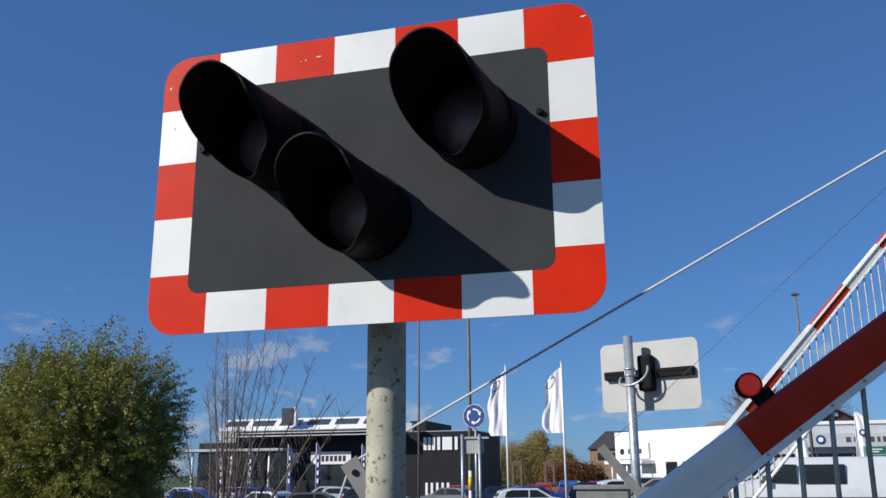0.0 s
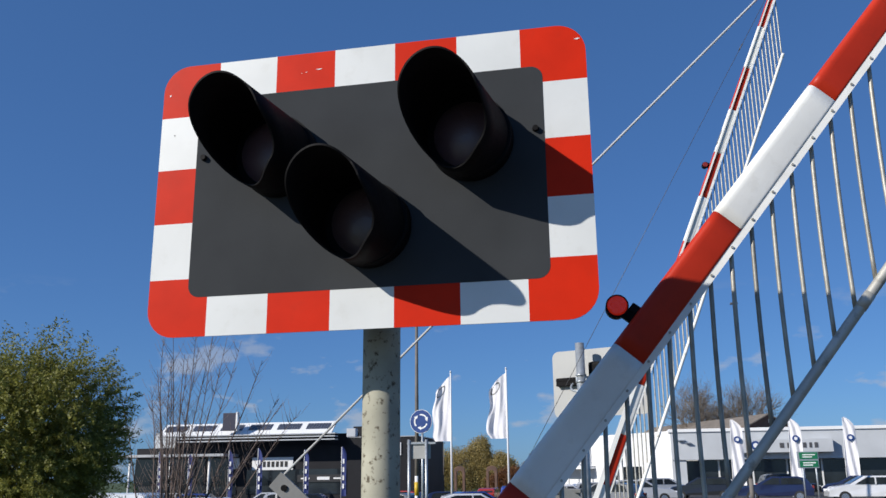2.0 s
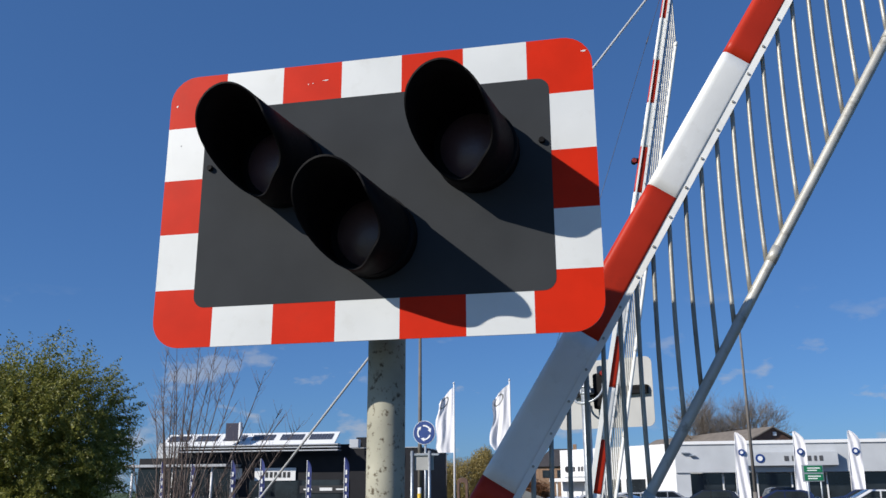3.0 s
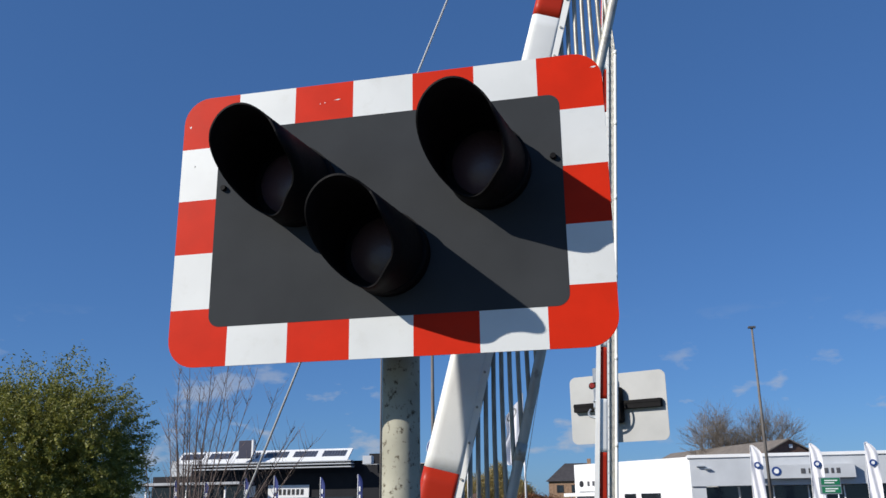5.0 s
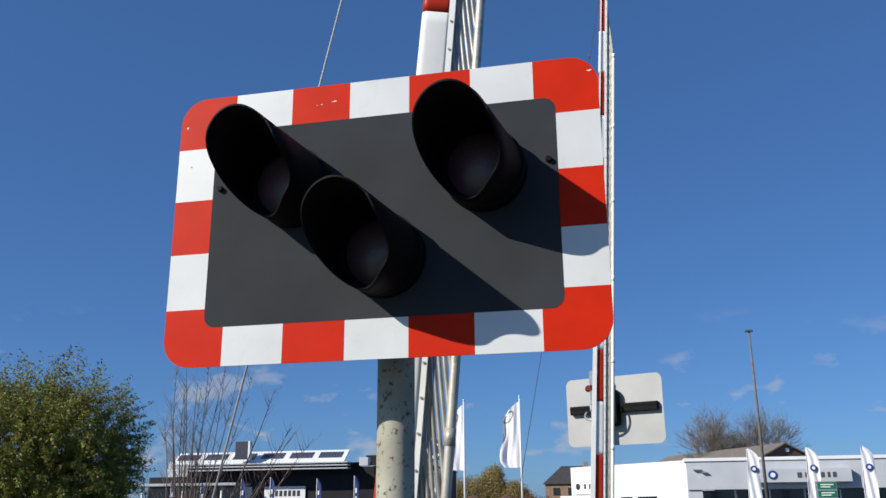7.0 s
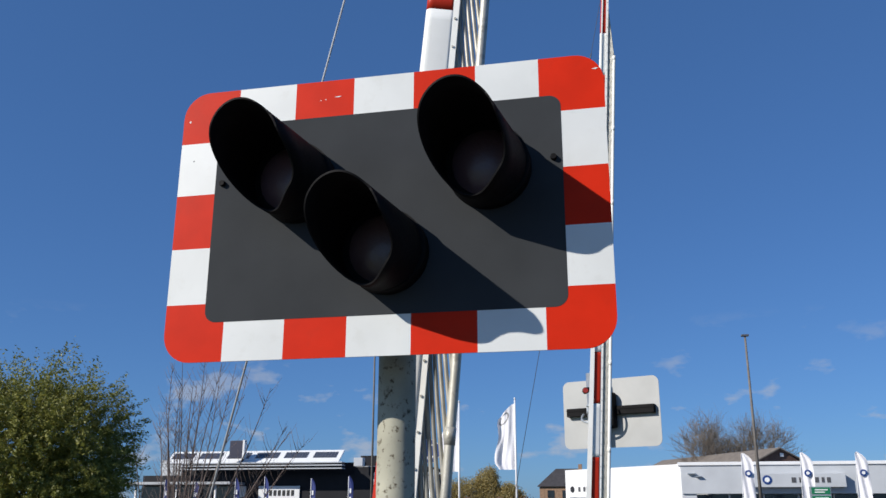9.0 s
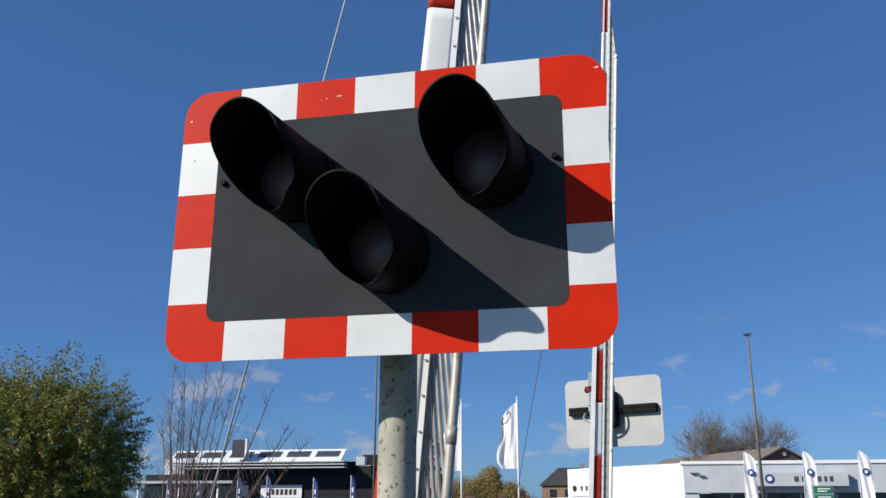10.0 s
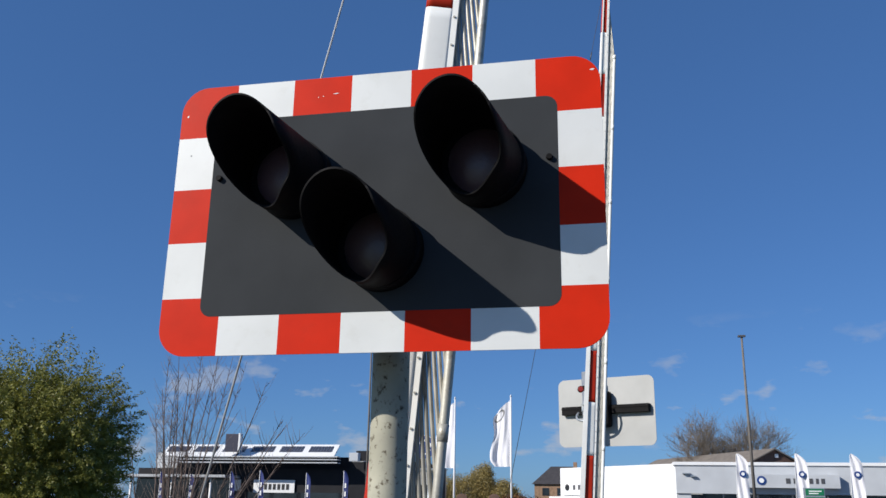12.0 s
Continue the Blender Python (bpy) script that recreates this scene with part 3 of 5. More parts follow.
FAR = dict(strip=True, band=0.575, first=6.532, tip=7.11, h=(0.140, 0.070), red_even=True, rod=0.79, rod_r=0.008, bow=0.0, fold=83.0, rod_from=0.9, step=0.119,
           rail_r=0.018, lamps=[(4.62, 0.55), (2.07, 0.55)], splice=5.0,
           wires=[((7.04, 0.02, 0.04), (0.64, 0.02, 0.87), 0.0030)],
           outriggers=[plate_bar((0.65, 0.02, 0.90), (0.50, 0.02, 0.05), 0.10, 0.012)])
near_barrier = barrier("near_barrier", "red and white lifting barrier with a hanging rod skirt", NEAR)
far_barrier = barrier("far_barrier", "far red and white lifting barrier with a rod skirt", FAR)
pedestal(pose(NEAR_PIVOT[0], NEAR_PIVOT[1] + 0.02, 0, 0, 0, NEAR_YAW))
pedestal(pose(FAR_PIVOT[0], FAR_PIVOT[1], 0, 0, 0, FAR_YAW))


def relay_cabinet():
    e = base("relay_cabinet", pose(-0.24, 8.95, 0), "grey steel relay cabinet beside the far barrier", "cabinet")
    part("body", boxes((-0.31, 0.31, -0.15, 0.30, 0.06, 1.38), bevel=0.012), GREY_PLATE, e)
    part("lid", boxes((-0.34, 0.34, -0.18, 0.33, 1.38, 1.43), bevel=0.01), GREY_PLATE, e)
    part("plinth", boxes((-0.33, 0.33, -0.17, 0.32, -0.1, 0.06)), CONCRETE, e)


relay_cabinet()


# ---- trees and shrubs ----
def branch(bm, p, d, length, r, depth, rng, spread, tips, kids=3, droop=0.0):
    pts = [p.copy()]
    q = p.copy()
    v = d.copy()
    n = 4
    for i in range(n):
        v = (v + Vector((rng.uniform(-1, 1), rng.uniform(-1, 1), rng.uniform(-0.5, 0.6) - droop)) * 0.13).normalized()
        q = q + v * length / n
        pts.append(q.copy())
    tube(bm, pts, r, 5 if depth < 2 else 6, taper=0.45)
    if depth == 0:
        tips.append((pts, v))
        return
    for k in range(kids):
        f = rng.uniform(0.35, 1.0)
        i = min(n, max(1, int(f * n)))
        side = Vector((rng.uniform(-1, 1), rng.uniform(-1, 1), rng.uniform(-0.2, 0.5))).normalized()
        branch(bm, pts[i], (v + side * spread).normalized(), length * rng.uniform(0.45, 0.72), r * 0.58, depth - 1, rng, spread, tips, kids, droop)
    tips.append((pts[-2:], v))


def leaves_mesh(bm, centres, rng, size, per, scatter):
    """Small folded leaves scattered round the given centres."""
    for c, d in centres:
        for k in range(per):
            o = c + Vector((rng.gauss(0, scatter), rng.gauss(0, scatter), rng.gauss(0, scatter)))
            s = size * rng.uniform(0.6, 1.3)
            a = Vector((rng.uniform(-1, 1), rng.uniform(-1, 1), rng.uniform(-0.6, 0.9))).normalized()
            b = a.cross(Vector((rng.uniform(-1, 1), rng.uniform(-1, 1), rng.uniform(-1, 1)))).normalized()
            v = [bm.verts.new(o - a * s), bm.verts.new(o + b * s * 0.42), bm.verts.new(o + a * s), bm.verts.new(o - b * s * 0.42)]
            bm.faces.new(v)


def hawthorn_bush():
    """A dense, freshly leafed bush with feathery tops."""
    rng = random.Random(5)
    e = base("hawthorn_bush", pose(-10.33, 12.2, 0), "dense green hawthorn bush with feathery new shoots", "bush")
    bm = bmesh.new()
    tips = []
    for k in range(14):
        a = rng.uniform(0, 2 * math.pi)
        rad = rng.uniform(0.0, 0.6)
        lean = Vector((math.cos(a) * 0.25, math.sin(a) * 0.2, 1)).normalized()
        branch(bm, Vector((math.cos(a) * rad, math.sin(a) * rad, 0)), lean, rng.uniform(1.1, 1.6), 0.045, 2, rng, 0.6, tips, 3)
    part("trunk", bm, BARK, e, "grey-brown twiggy stems")
    bm = bmesh.new()
    cs = []
    # crown envelope: a rounded heap, ragged on top
    for k in range(5600):
        u = Vector((rng.gauss(0, 1), rng.gauss(0, 1), rng.gauss(0, 1))).normalized()
        f = rng.uniform(0.45, 1.0) ** 0.5 if k < 4600 else rng.uniform(0.15, 0.7)
        lump = 1 + 0.21 * math.sin(5 * u.x + 1.3) * math.cos(4 * u.z + 2 * u.y) + 0.12 * math.sin(9 * u.x - 7 * u.z) + 0.07 * math.sin(17 * u.x + 13 * u.z + 5 * u.y)
        c = Vector((u.x * 1.80 * f * lump - 0.08, u.y * 1.6 * f * lump, 1.98 + u.z * 1.76 * f * lump))
        if c.x > 0 and c.z < 1.7:                 # the flank draws in towards the foot
            c.x *= 0.70 + 0.30 * max(0.0, c.z) / 1.7
        if c.z > 0.2:
            # a spray of leaves along an arching twig
            d = (u * 0.8 + Vector((rng.uniform(-0.2, 0.7), rng.uniform(-0.4, 0.4), rng.uniform(-0.1, 0.7)))).normalized()
            ln = rng.uniform(0.18, 0.50)
            cs += [(c + d * ln * i / 8 - Vector((0, 0, 0.10 * (i / 8) ** 2)), d) for i in range(9)]
    leaves_mesh(bm, cs, rng, 0.0245, 6, 0.024)
    # shoots that stand out of the crown
    for k in range(330):
        a, b = rng.uniform(0, 2 * math.pi), rng.uniform(0.15, 1.7)
        u = Vector((math.cos(a) * math.sin(b), math.sin(a) * math.sin(b), math.cos(b)))
        s = Vector((u.x * 1.75 - 0.08, u.y * 1.55, 1.95 + u.z * 1.7))
        d = (u * 0.6 + Vector((rng.uniform(-0.4, 0.4), rng.uniform(-0.4, 0.4), 0.7))).normalized()
        ln = rng.uniform(0.15, 0.95)
        leaves_mesh(bm, [(s + d * ln * i / 7, d) for i in range(8)], rng, 0.030, 7, 0.035)
    for k in range(46):
        a = rng.uniform(-1.2, 1.2) if k % 3 else rng.uniform(1.9, 4.4)
        zz = rng.uniform(1.0, 3.0)
        w = math.sqrt(max(0.05, 1 - ((zz - 1.98) / 1.76) ** 2))
        p0 = Vector((math.cos(a) * 1.70 * w - 0.08, math.sin(a) * 1.5 * w, zz))
        out, ln = Vector((math.cos(a), math.sin(a) * 0.8, 0)), rng.uniform(0.35, 0.75)
        leaves_mesh(bm, [(p0 + out * ln * i / 12 + Vector((0, 0, 0.45 * ln * (i / 12) - 0.75 * ln * (i / 12) ** 2)), None) for i in range(13)], rng, 0.032, 7, 0.028)
    for px, top in ((0.62, 4.65), (0.54, 4.5), (1.32, 4.3), (0.75, 4.3), (1.05, 4.0), (0.05, 4.05), (0.36, 4.2), (-0.75, 4.25)):
        z = 3.3
        while z < top:
            leaves_mesh(bm, [(Vector((px + 0.10 * math.sin(z * 3 + px * 9), 0, z)), None)], rng, 0.036, 6, 0.05 * (1 + (top - z)))
            z += 0.06
    part("crown", bm, LEAF_BUSH, e, "small olive-green leaves")


def bare_tree(m, height, width, seed, label):
    """A round-crowned winter tree: a short trunk and limbs that fork into fine twigs."""
    rng = random.Random(seed)
    e = base("bare_tree", m, label, "tree", "bare trees behind the showroom")
    bm = bmesh.new()
    fork = height * 0.30
    tube(bm, [(0, 0, 0), (0.05, 0, fork * 0.5), (0, 0, fork)], 0.24, 9, taper=0.8)
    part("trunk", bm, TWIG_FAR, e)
    tips = []
    for k in range(22):
        bm = bmesh.new()
        lean = (k + 0.5) / 22 * 1.0
        a = k * 2.4 + rng.uniform(-0.3, 0.3)
        d = Vector((math.cos(a) * lean * width / height * 1.75, math.sin(a) * lean * width / height * 1.3, 1.0)).normalized()
        reach = (height - fork) * (0.74 - 0.16 * lean * lean) * rng.uniform(0.88, 1.05)
        branch(bm, Vector((0, 0, fork * rng.uniform(0.55, 1.0))), d, reach * 0.66, 0.066, 3, rng, 0.78, tips, 5, -0.05)
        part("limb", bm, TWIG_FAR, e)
    return e


def sapling_clump():
    """Thin stems that fan out from one root, with short upright twigs."""
    rng = random.Random(12)
    e = base("sapling_clump", pose(-9.75, 17.0, level(-9.75, 17.0)), "clump of thin bare multi-stemmed saplings", "tree")
    for k in range(19):
        f = -1 + 2 * k / 18 + rng.uniform(-0.06, 0.06)
        reach = 0.30 + (1.5 if f < 0 else 2.6) * f * abs(f) ** 0.4
        top = (6.1 - (1.2 if f < 0 else 2.0) * f * f) * rng.uniform(0.82, 1.0)
        x0, y0 = f * 0.34 + rng.uniform(-0.1, 0.1), rng.uniform(-0.4, 0.4)
        yr = rng.uniform(-0.6, 0.6)
        wob = rng.uniform(0, 6.28)
        pts = []
        for i in range(13):
            s = i / 12
            pts.append(Vector((x0 + (reach - x0) * s ** 1.15 + 0.035 * math.sin(7 * s + wob), y0 + yr * s + 0.03 * math.cos(6 * s + wob), top * s)))
        bm = bmesh.new()
        r0 = rng.uniform(0.024, 0.038)
        tube(bm, pts, r0, 6, taper=0.15)
        for j in range(44):
            s = rng.uniform(0.22, 0.98)
            p = pts[int(s * 12)].lerp(pts[min(12, int(s * 12) + 1)], s * 12 - int(s * 12))
            side = rng.choice((-1, 1))
            ln = rng.uniform(0.25, 1.1) * (1.1 - 0.6 * s)
            d = Vector((side * rng.uniform(0.35, 0.9) + 0.3 * f, rng.uniform(-0.4, 0.4), 1)).normalized()
            q = p + d * ln * 0.5
            tube(bm, [p, q, q + (d + Vector((0, 0, 0.35))).normalized() * ln * 0.5], max(0.0055, r0 * 0.26 * (1.2 - s)), 4, taper=0.4)
        part("stem", bm, TWIG, e)


def far_shrubs(name, m, w, h, seed, mat, label):
    rng = random.Random(seed)
    e = base(name, m, label, "tree", "far trees beyond the car park")
    bm = bmesh.new()
    tube(bm, [(0, 0, -0.2), (0.1, 0, h * 0.3), (0, 0, h * 0.7)], 0.18, 7, 0.4)
    for k in range(7):
        a = rng.uniform(0, 2 * math.pi)
        tube(bm, [(0, 0, h * 0.2), (math.cos(a) * w * 0.25, math.sin(a) * w * 0.2, h * 0.5), (math.cos(a) * w * 0.4, math.sin(a) * w * 0.3, h * 0.75)], 0.07, 5, 0.4)
    part("trunk", bm, BARK, e)
    bm = bmesh.new()
    cs = []
    for k in range(1500):
        u = Vector((rng.gauss(0, 1), rng.gauss(0, 1), rng.gauss(0, 1))).normalized() * rng.uniform(0.3, 1) ** 0.5
        lump = 1 + 0.12 * math.sin(6 * u.x + seed) * math.cos(5 * u.z)
        cs.append((Vector((u.x * w / 2 * lump, u.y * w / 3, h * 0.52 + u.z * h * 0.5 * lump)), u))
    leaves_mesh(bm, cs, rng, 0.13, 14, 0.30)
    part("crown", bm, mat, e)


hawthorn_bush()
sapling_clump()
for i, (x, w, h) in enumerate(((-31.0, 8.0, 6.8), (-26.0, 6.5, 7.2), (-22.9, 4.2, 8.8), (-19.6, 6.0, 6.2), (-35.5, 7, 5.5))):
    far_shrubs("shrub_tree", pose(x, 140, level(x, 140)), w, h, 20 + i, LEAF_FAR, "yellowish green spring tree beyond the car park")
far_shrubs("copper_hedge", pose(-15.5, 128, -0.8), 9.0, 3.6, 31, LEAF_RED, "low reddish-brown hedge beyond the car park")
bare_tree(pose(10.4, 130, 0), 20.2, 11.5, 41, "large bare winter tree behind the showroom")
bare_tree(pose(17.0, 131, 0), 19.6, 13.5, 44, "large bare winter tree behind the showroom")


# ---- street furniture ----
def roundabout_sign():
    e = base("roundabout_sign", pose(-5.69, 25.0, level(-5.69, 25), 0, 0, -8), "round blue sign with three white circling arrows", "road sign")
    zc = 3.32 - level(-5.69, 25)
    part("plate", plate(bmesh.new(), disc(0, zc, 0.37, 40), -0.02, 0.0), SIGN_WHITE, e, "white rim")
    part("face", plate(bmesh.new(), disc(0, zc, 0.356, 40), -0.026, -0.021), SIGN_BLUE, e, "blue face")
    for k in range(3):
        bm = bmesh.new()
        a0 = radians(100 + 120 * k)
        n = 8
        out = []
        for i in range(n + 1):
            a = a0 - radians(70) * i / n
            out.append((0.235 * math.cos(a), zc + 0.235 * math.sin(a)))
        inn = []
        for i in range(n, -1, -1):
            a = a0 - radians(70) * i / n
            inn.append((0.190 * math.cos(a), zc + 0.190 * math.sin(a)))
        for i in range(n):
            v = [bm.verts.new((x, -0.031, z)) for x, z in (out[i], out[i + 1], inn[n - i - 1], inn[n - i])]
            bm.faces.new(v)
        a = a0 - radians(70)
        b = a0 - radians(102)
        v = [bm.verts.new((x, -0.031, z)) for x, z in ((0.275 * math.cos(a), zc + 0.275 * math.sin(a)), (0.215 * math.cos(b), zc + 0.215 * math.sin(b)), (0.150 * math.cos(a), zc + 0.150 * math.sin(a)))]
        bm.faces.new(v)
        bmesh.ops.remove_doubles(bm, verts=bm.verts, dist=0.0005)
        r = bmesh.ops.extrude_face_region(bm, geom=bm.faces[:])
        bmesh.ops.translate(bm, vec=(0, 0.004, 0), verts=[v for v in r["geom"] if isinstance(v, bmesh.types.BMVert)])
        part("arrow", bm, SIGN_WHITE, e, "white curved arrow")
    bm = bmesh.new()
    rod(bm, (0.02, 0.05, 0), (0.02, 0.05, zc + 0.3), 0.038, segs=12)
    part("post", bm, GALV, e)


def lamp_column(m, height, r, label):
    e = base("street_lamp", m, label, "street lamp", "street lamps")
    bm = bmesh.new()
    rod(bm, (0, 0, 0), (0, 0, 1.4), r * 1.35, segs=14)
    rod(bm, (0, 0, 1.4), (0, 0, height), r, r * 0.6, segs=14)
    part("column", bm, COLUMN, e)
    bm = boxes((-0.19, 0.19, -0.12, 0.12, height - 0.02, height + 0.08), bevel=0.02)
    part("lantern", bm, DARK_STEEL, e, "flat grey lantern head")


def direction_frame():
    e = base("sign_frame", pose(-5.42, 24.0, -0.65), "grey two-legged sign frame seen from behind", "road sign")
    for x in (-0.42, 0.12):
        bm = bmesh.new()
        rod(bm, (x, 0, 0), (x, 0, 3.37), 0.045, segs=12)
        part("leg", bm, GALV, e)
    part("panel", boxes((-0.36, 0.24, 0.05, 0.07, 2.80, 3.30), bevel=0.01), ALU, e, "bare metal back of the sign panel")
    bm = boxes((-0.48, 0.40, 0.0, 0.05, 3.23, 3.29))
    part("crossbar", bm, GALV, e)


def marker_post():
    e = base("marker_post", pose(-5.75, 24.6, -0.65), "white post with a yellow band", "post")
    bm = bmesh.new()
    rod(bm, (0, 0, 0), (0, 0, 2.3), 0.055, segs=14)
    part("post", bm, SIGN_WHITE, e)
    bm = bmesh.new()
    rod(bm, (0, 0, 1.72), (0, 0, 2.12), 0.064, segs=14)
    part("band", bm, YELLOW, e, "yellow band")


def flagpole(x, y, top, seed, label):
    top = top - level(x, y)
    e = base("flagpole", pose(x, y, level(x, y)), label, "flagpole", "flagpoles before the showroom")
    bm = bmesh.new()
    rod(bm, (0, 0, 0), (0, 0, top), 0.075, 0.045, segs=12)
    rod(bm, (0, 0, top), (0, 0, top + 0.12), 0.07, 0.03, segs=10)
    part("pole", bm, SIGN_WHITE, e)
    nx, nz = 14, 26
    H, W = 4.0, 1.22

    def cloth(u, v, off=0.0):
        sag = 1.0 * u ** 1.3 * (1 - v) ** 1.5
        wd = W * (0.78 + 0.22 * v) if v < 0.9 else W * (1 - (v - 0.9) * 2.0)
        y = (0.13 * math.sin(u * 8 + seed + v * 2.5) + 0.06 * math.sin(u * 17 - v * 6 + seed)) * (0.25 + 0.75 * u)
        return (-0.06 - u * wd * (1 + 0.07 * math.sin(v * 9 + seed)), y + off, top - 0.25 - v * H - sag)

    bm = bmesh.new()
    grid = [[bm.verts.new(cloth(i / nx, j / nz)) for j in range(nz + 1)] for i in range(nx + 1)]
    for i in range(nx):
        for j in range(nz):
            bm.faces.new((grid[i][j], grid[i + 1][j], grid[i + 1][j + 1], grid[i][j + 1])).smooth = True
    flag = part("flag", bm, FLAG, e, "white hanging flag with a grey ring emblem")
    # the ring lies on the cloth and follows its folds
    bm = bmesh.new()
    n = 28
    rings = [[bm.verts.new(cloth(0.62 + r * math.cos(2 * math.pi * k / n), 0.13 + r * 0.30 * math.sin(2 * math.pi * k / n), -0.012)) for k in range(n)] for r in (0.30, 0.23)]
    for k in range(n):
        bm.faces.new((rings[0][k], rings[0][(k + 1) % n], rings[1][(k + 1) % n], rings[1][k])).smooth = True
    part("emblem", bm, GREY_PLATE, flag, "thin grey ring emblem printed on the cloth")


def feather_flag(x, y, seed):
    e = base("feather_flag", pose(x, y, 0), "white feather flag with a round emblem", "flag", "feather flags before the showroom")
    bm = bmesh.new()
    tube(bm, [(-0.63, 0, 0), (-0.57, 0, 2.5), (-0.47, 0, 4.6), (-0.43, 0, 5.5)], 0.03, 8, 0.5)
    part("pole", bm, SIGN_WHITE, e)
    bm = bmesh.new()
    n = 22
    rows = []
    for j in range(n + 1):
        v = j / n
        z = 0.85 + 4.7 * v
        xw = 0.92 - 0.14 * v if v < 0.80 else (0.92 - 0.112) * (1 - 0.80 * ((v - 0.80) / 0.20) ** 2.4)
        rows.append([bm.verts.new((-0.42 - 0.17 * (1 - v) + xw * i / 8, (0.05 + 0.05 * (1 - v)) * math.sin(i * 1.3 + v * 7 + seed * 2.1), z)) for i in range(9)])
    for j in range(n):
        for i in range(8):
            bm.faces.new((rows[j][i], rows[j][i + 1], rows[j + 1][i + 1], rows[j + 1][i])).smooth = True
    cloth = part("cloth", bm, FLAG, e)
    em = part("emblem", plate(bmesh.new(), disc(-0.06, 4.1, 0.24, 24), -0.12, -0.10), SIGN_BLUE, cloth, "blue and white roundel emblem")
    part("emblem_core", plate(bmesh.new(), disc(-0.06, 4.1, 0.12, 20), -0.13, -0.121), SIGN_WHITE, cloth)


def blue_banner(x, y, h, seed):
    e = base("blue_banner", pose(x, y, -0.85), "narrow blue feather banner with white lettering marks", "flag", "blue banners before the dark showroom")
    bm = bmesh.new()
    rod(bm, (0, 0, 0), (0, 0, h), 0.03, segs=8)
    part("pole", bm, SIGN_WHITE, e)
    bm = bmesh.new()
    rows = []
    for j in range(15):
        v = j / 14
        w = 0.46 if v < 0.8 else 0.46 * (1 - ((v - 0.8) / 0.2) ** 2 * 0.8)
        rows.append([bm.verts.new((0.02 + w * i / 4, 0.06 * math.sin(i + v * 5 + seed), 0.9 + (h - 0.9) * v)) for i in range(5)])
    for j in range(14):
        for i in range(4):
            bm.faces.new((rows[j][i], rows[j][i + 1], rows[j + 1][i + 1], rows[j + 1][i])).smooth = True
    cloth = part("cloth", bm, FLAG_BLUE, e)
    for k in range(4):
        z = 1.6 + k * (h - 2.4) / 4
        part("mark", boxes((0.14, 0.30, -0.10, -0.09, z, z + (h - 2.4) / 7)), SIGN_WHITE, cloth)


def green_sign():
    e = base("direction_sign", pose(9.38, 45, 0), "green direction sign with two panels on two posts", "road sign")
    part("backing", boxes((-0.50, 0.50, 0.0, 0.03, 1.88, 2.68), bevel=0.01), GALV, e)
    for z0, z1 in ((2.32, 2.64), (1.93, 2.24)):
        p = part("panel", boxes((-0.40, 0.46, -0.02, -0.002, z0, z1), bevel=0.008), SIGN_GREEN, e, "green panel with pale lettering bars")
        part("lettering_bar", boxes((-0.25, 0.35, -0.026, -0.0205, z0 + 0.18, z0 + 0.23), (-0.25, 0.2, -0.026, -0.0205, z0 + 0.07, z0 + 0.12)), SIGN_WHITE, p)
    for x in (-0.28, 0.34):
        bm = bmesh.new()
        rod(bm, (x, 0.05, 0), (x, 0.05, 2.6), 0.04, segs=10)
        part("post", bm, GALV, e)


roundabout_sign()
lamp_column(pose(-5.93, 25.4, -0.7), 8.0, 0.075, "tall grey street lamp column behind a road sign")
lamp_column(pose(-9.67, 32, -0.85), 10.6, 0.05, "slim grey street lamp column by the road")
lamp_column(pose(6.58, 45, 0), 10.3, 0.085, "tall grey street lamp before the white showroom")
lamp_column(pose(-20.6, 100, -0.85), 6.4, 0.06, "small far street lamp in the car park")
direction_frame()
marker_post()
flagpole(-6.56, 52, 8.15, 1, "white flagpole with a white flag in a light wind")
flagpole(-10.1, 52, 8.05, 4, "white flagpole with a white flag hanging beside it")
for k, x in enumerate((8.55, 12.6, 16.3)):
    feather_flag(x, 66, k)
green_sign()


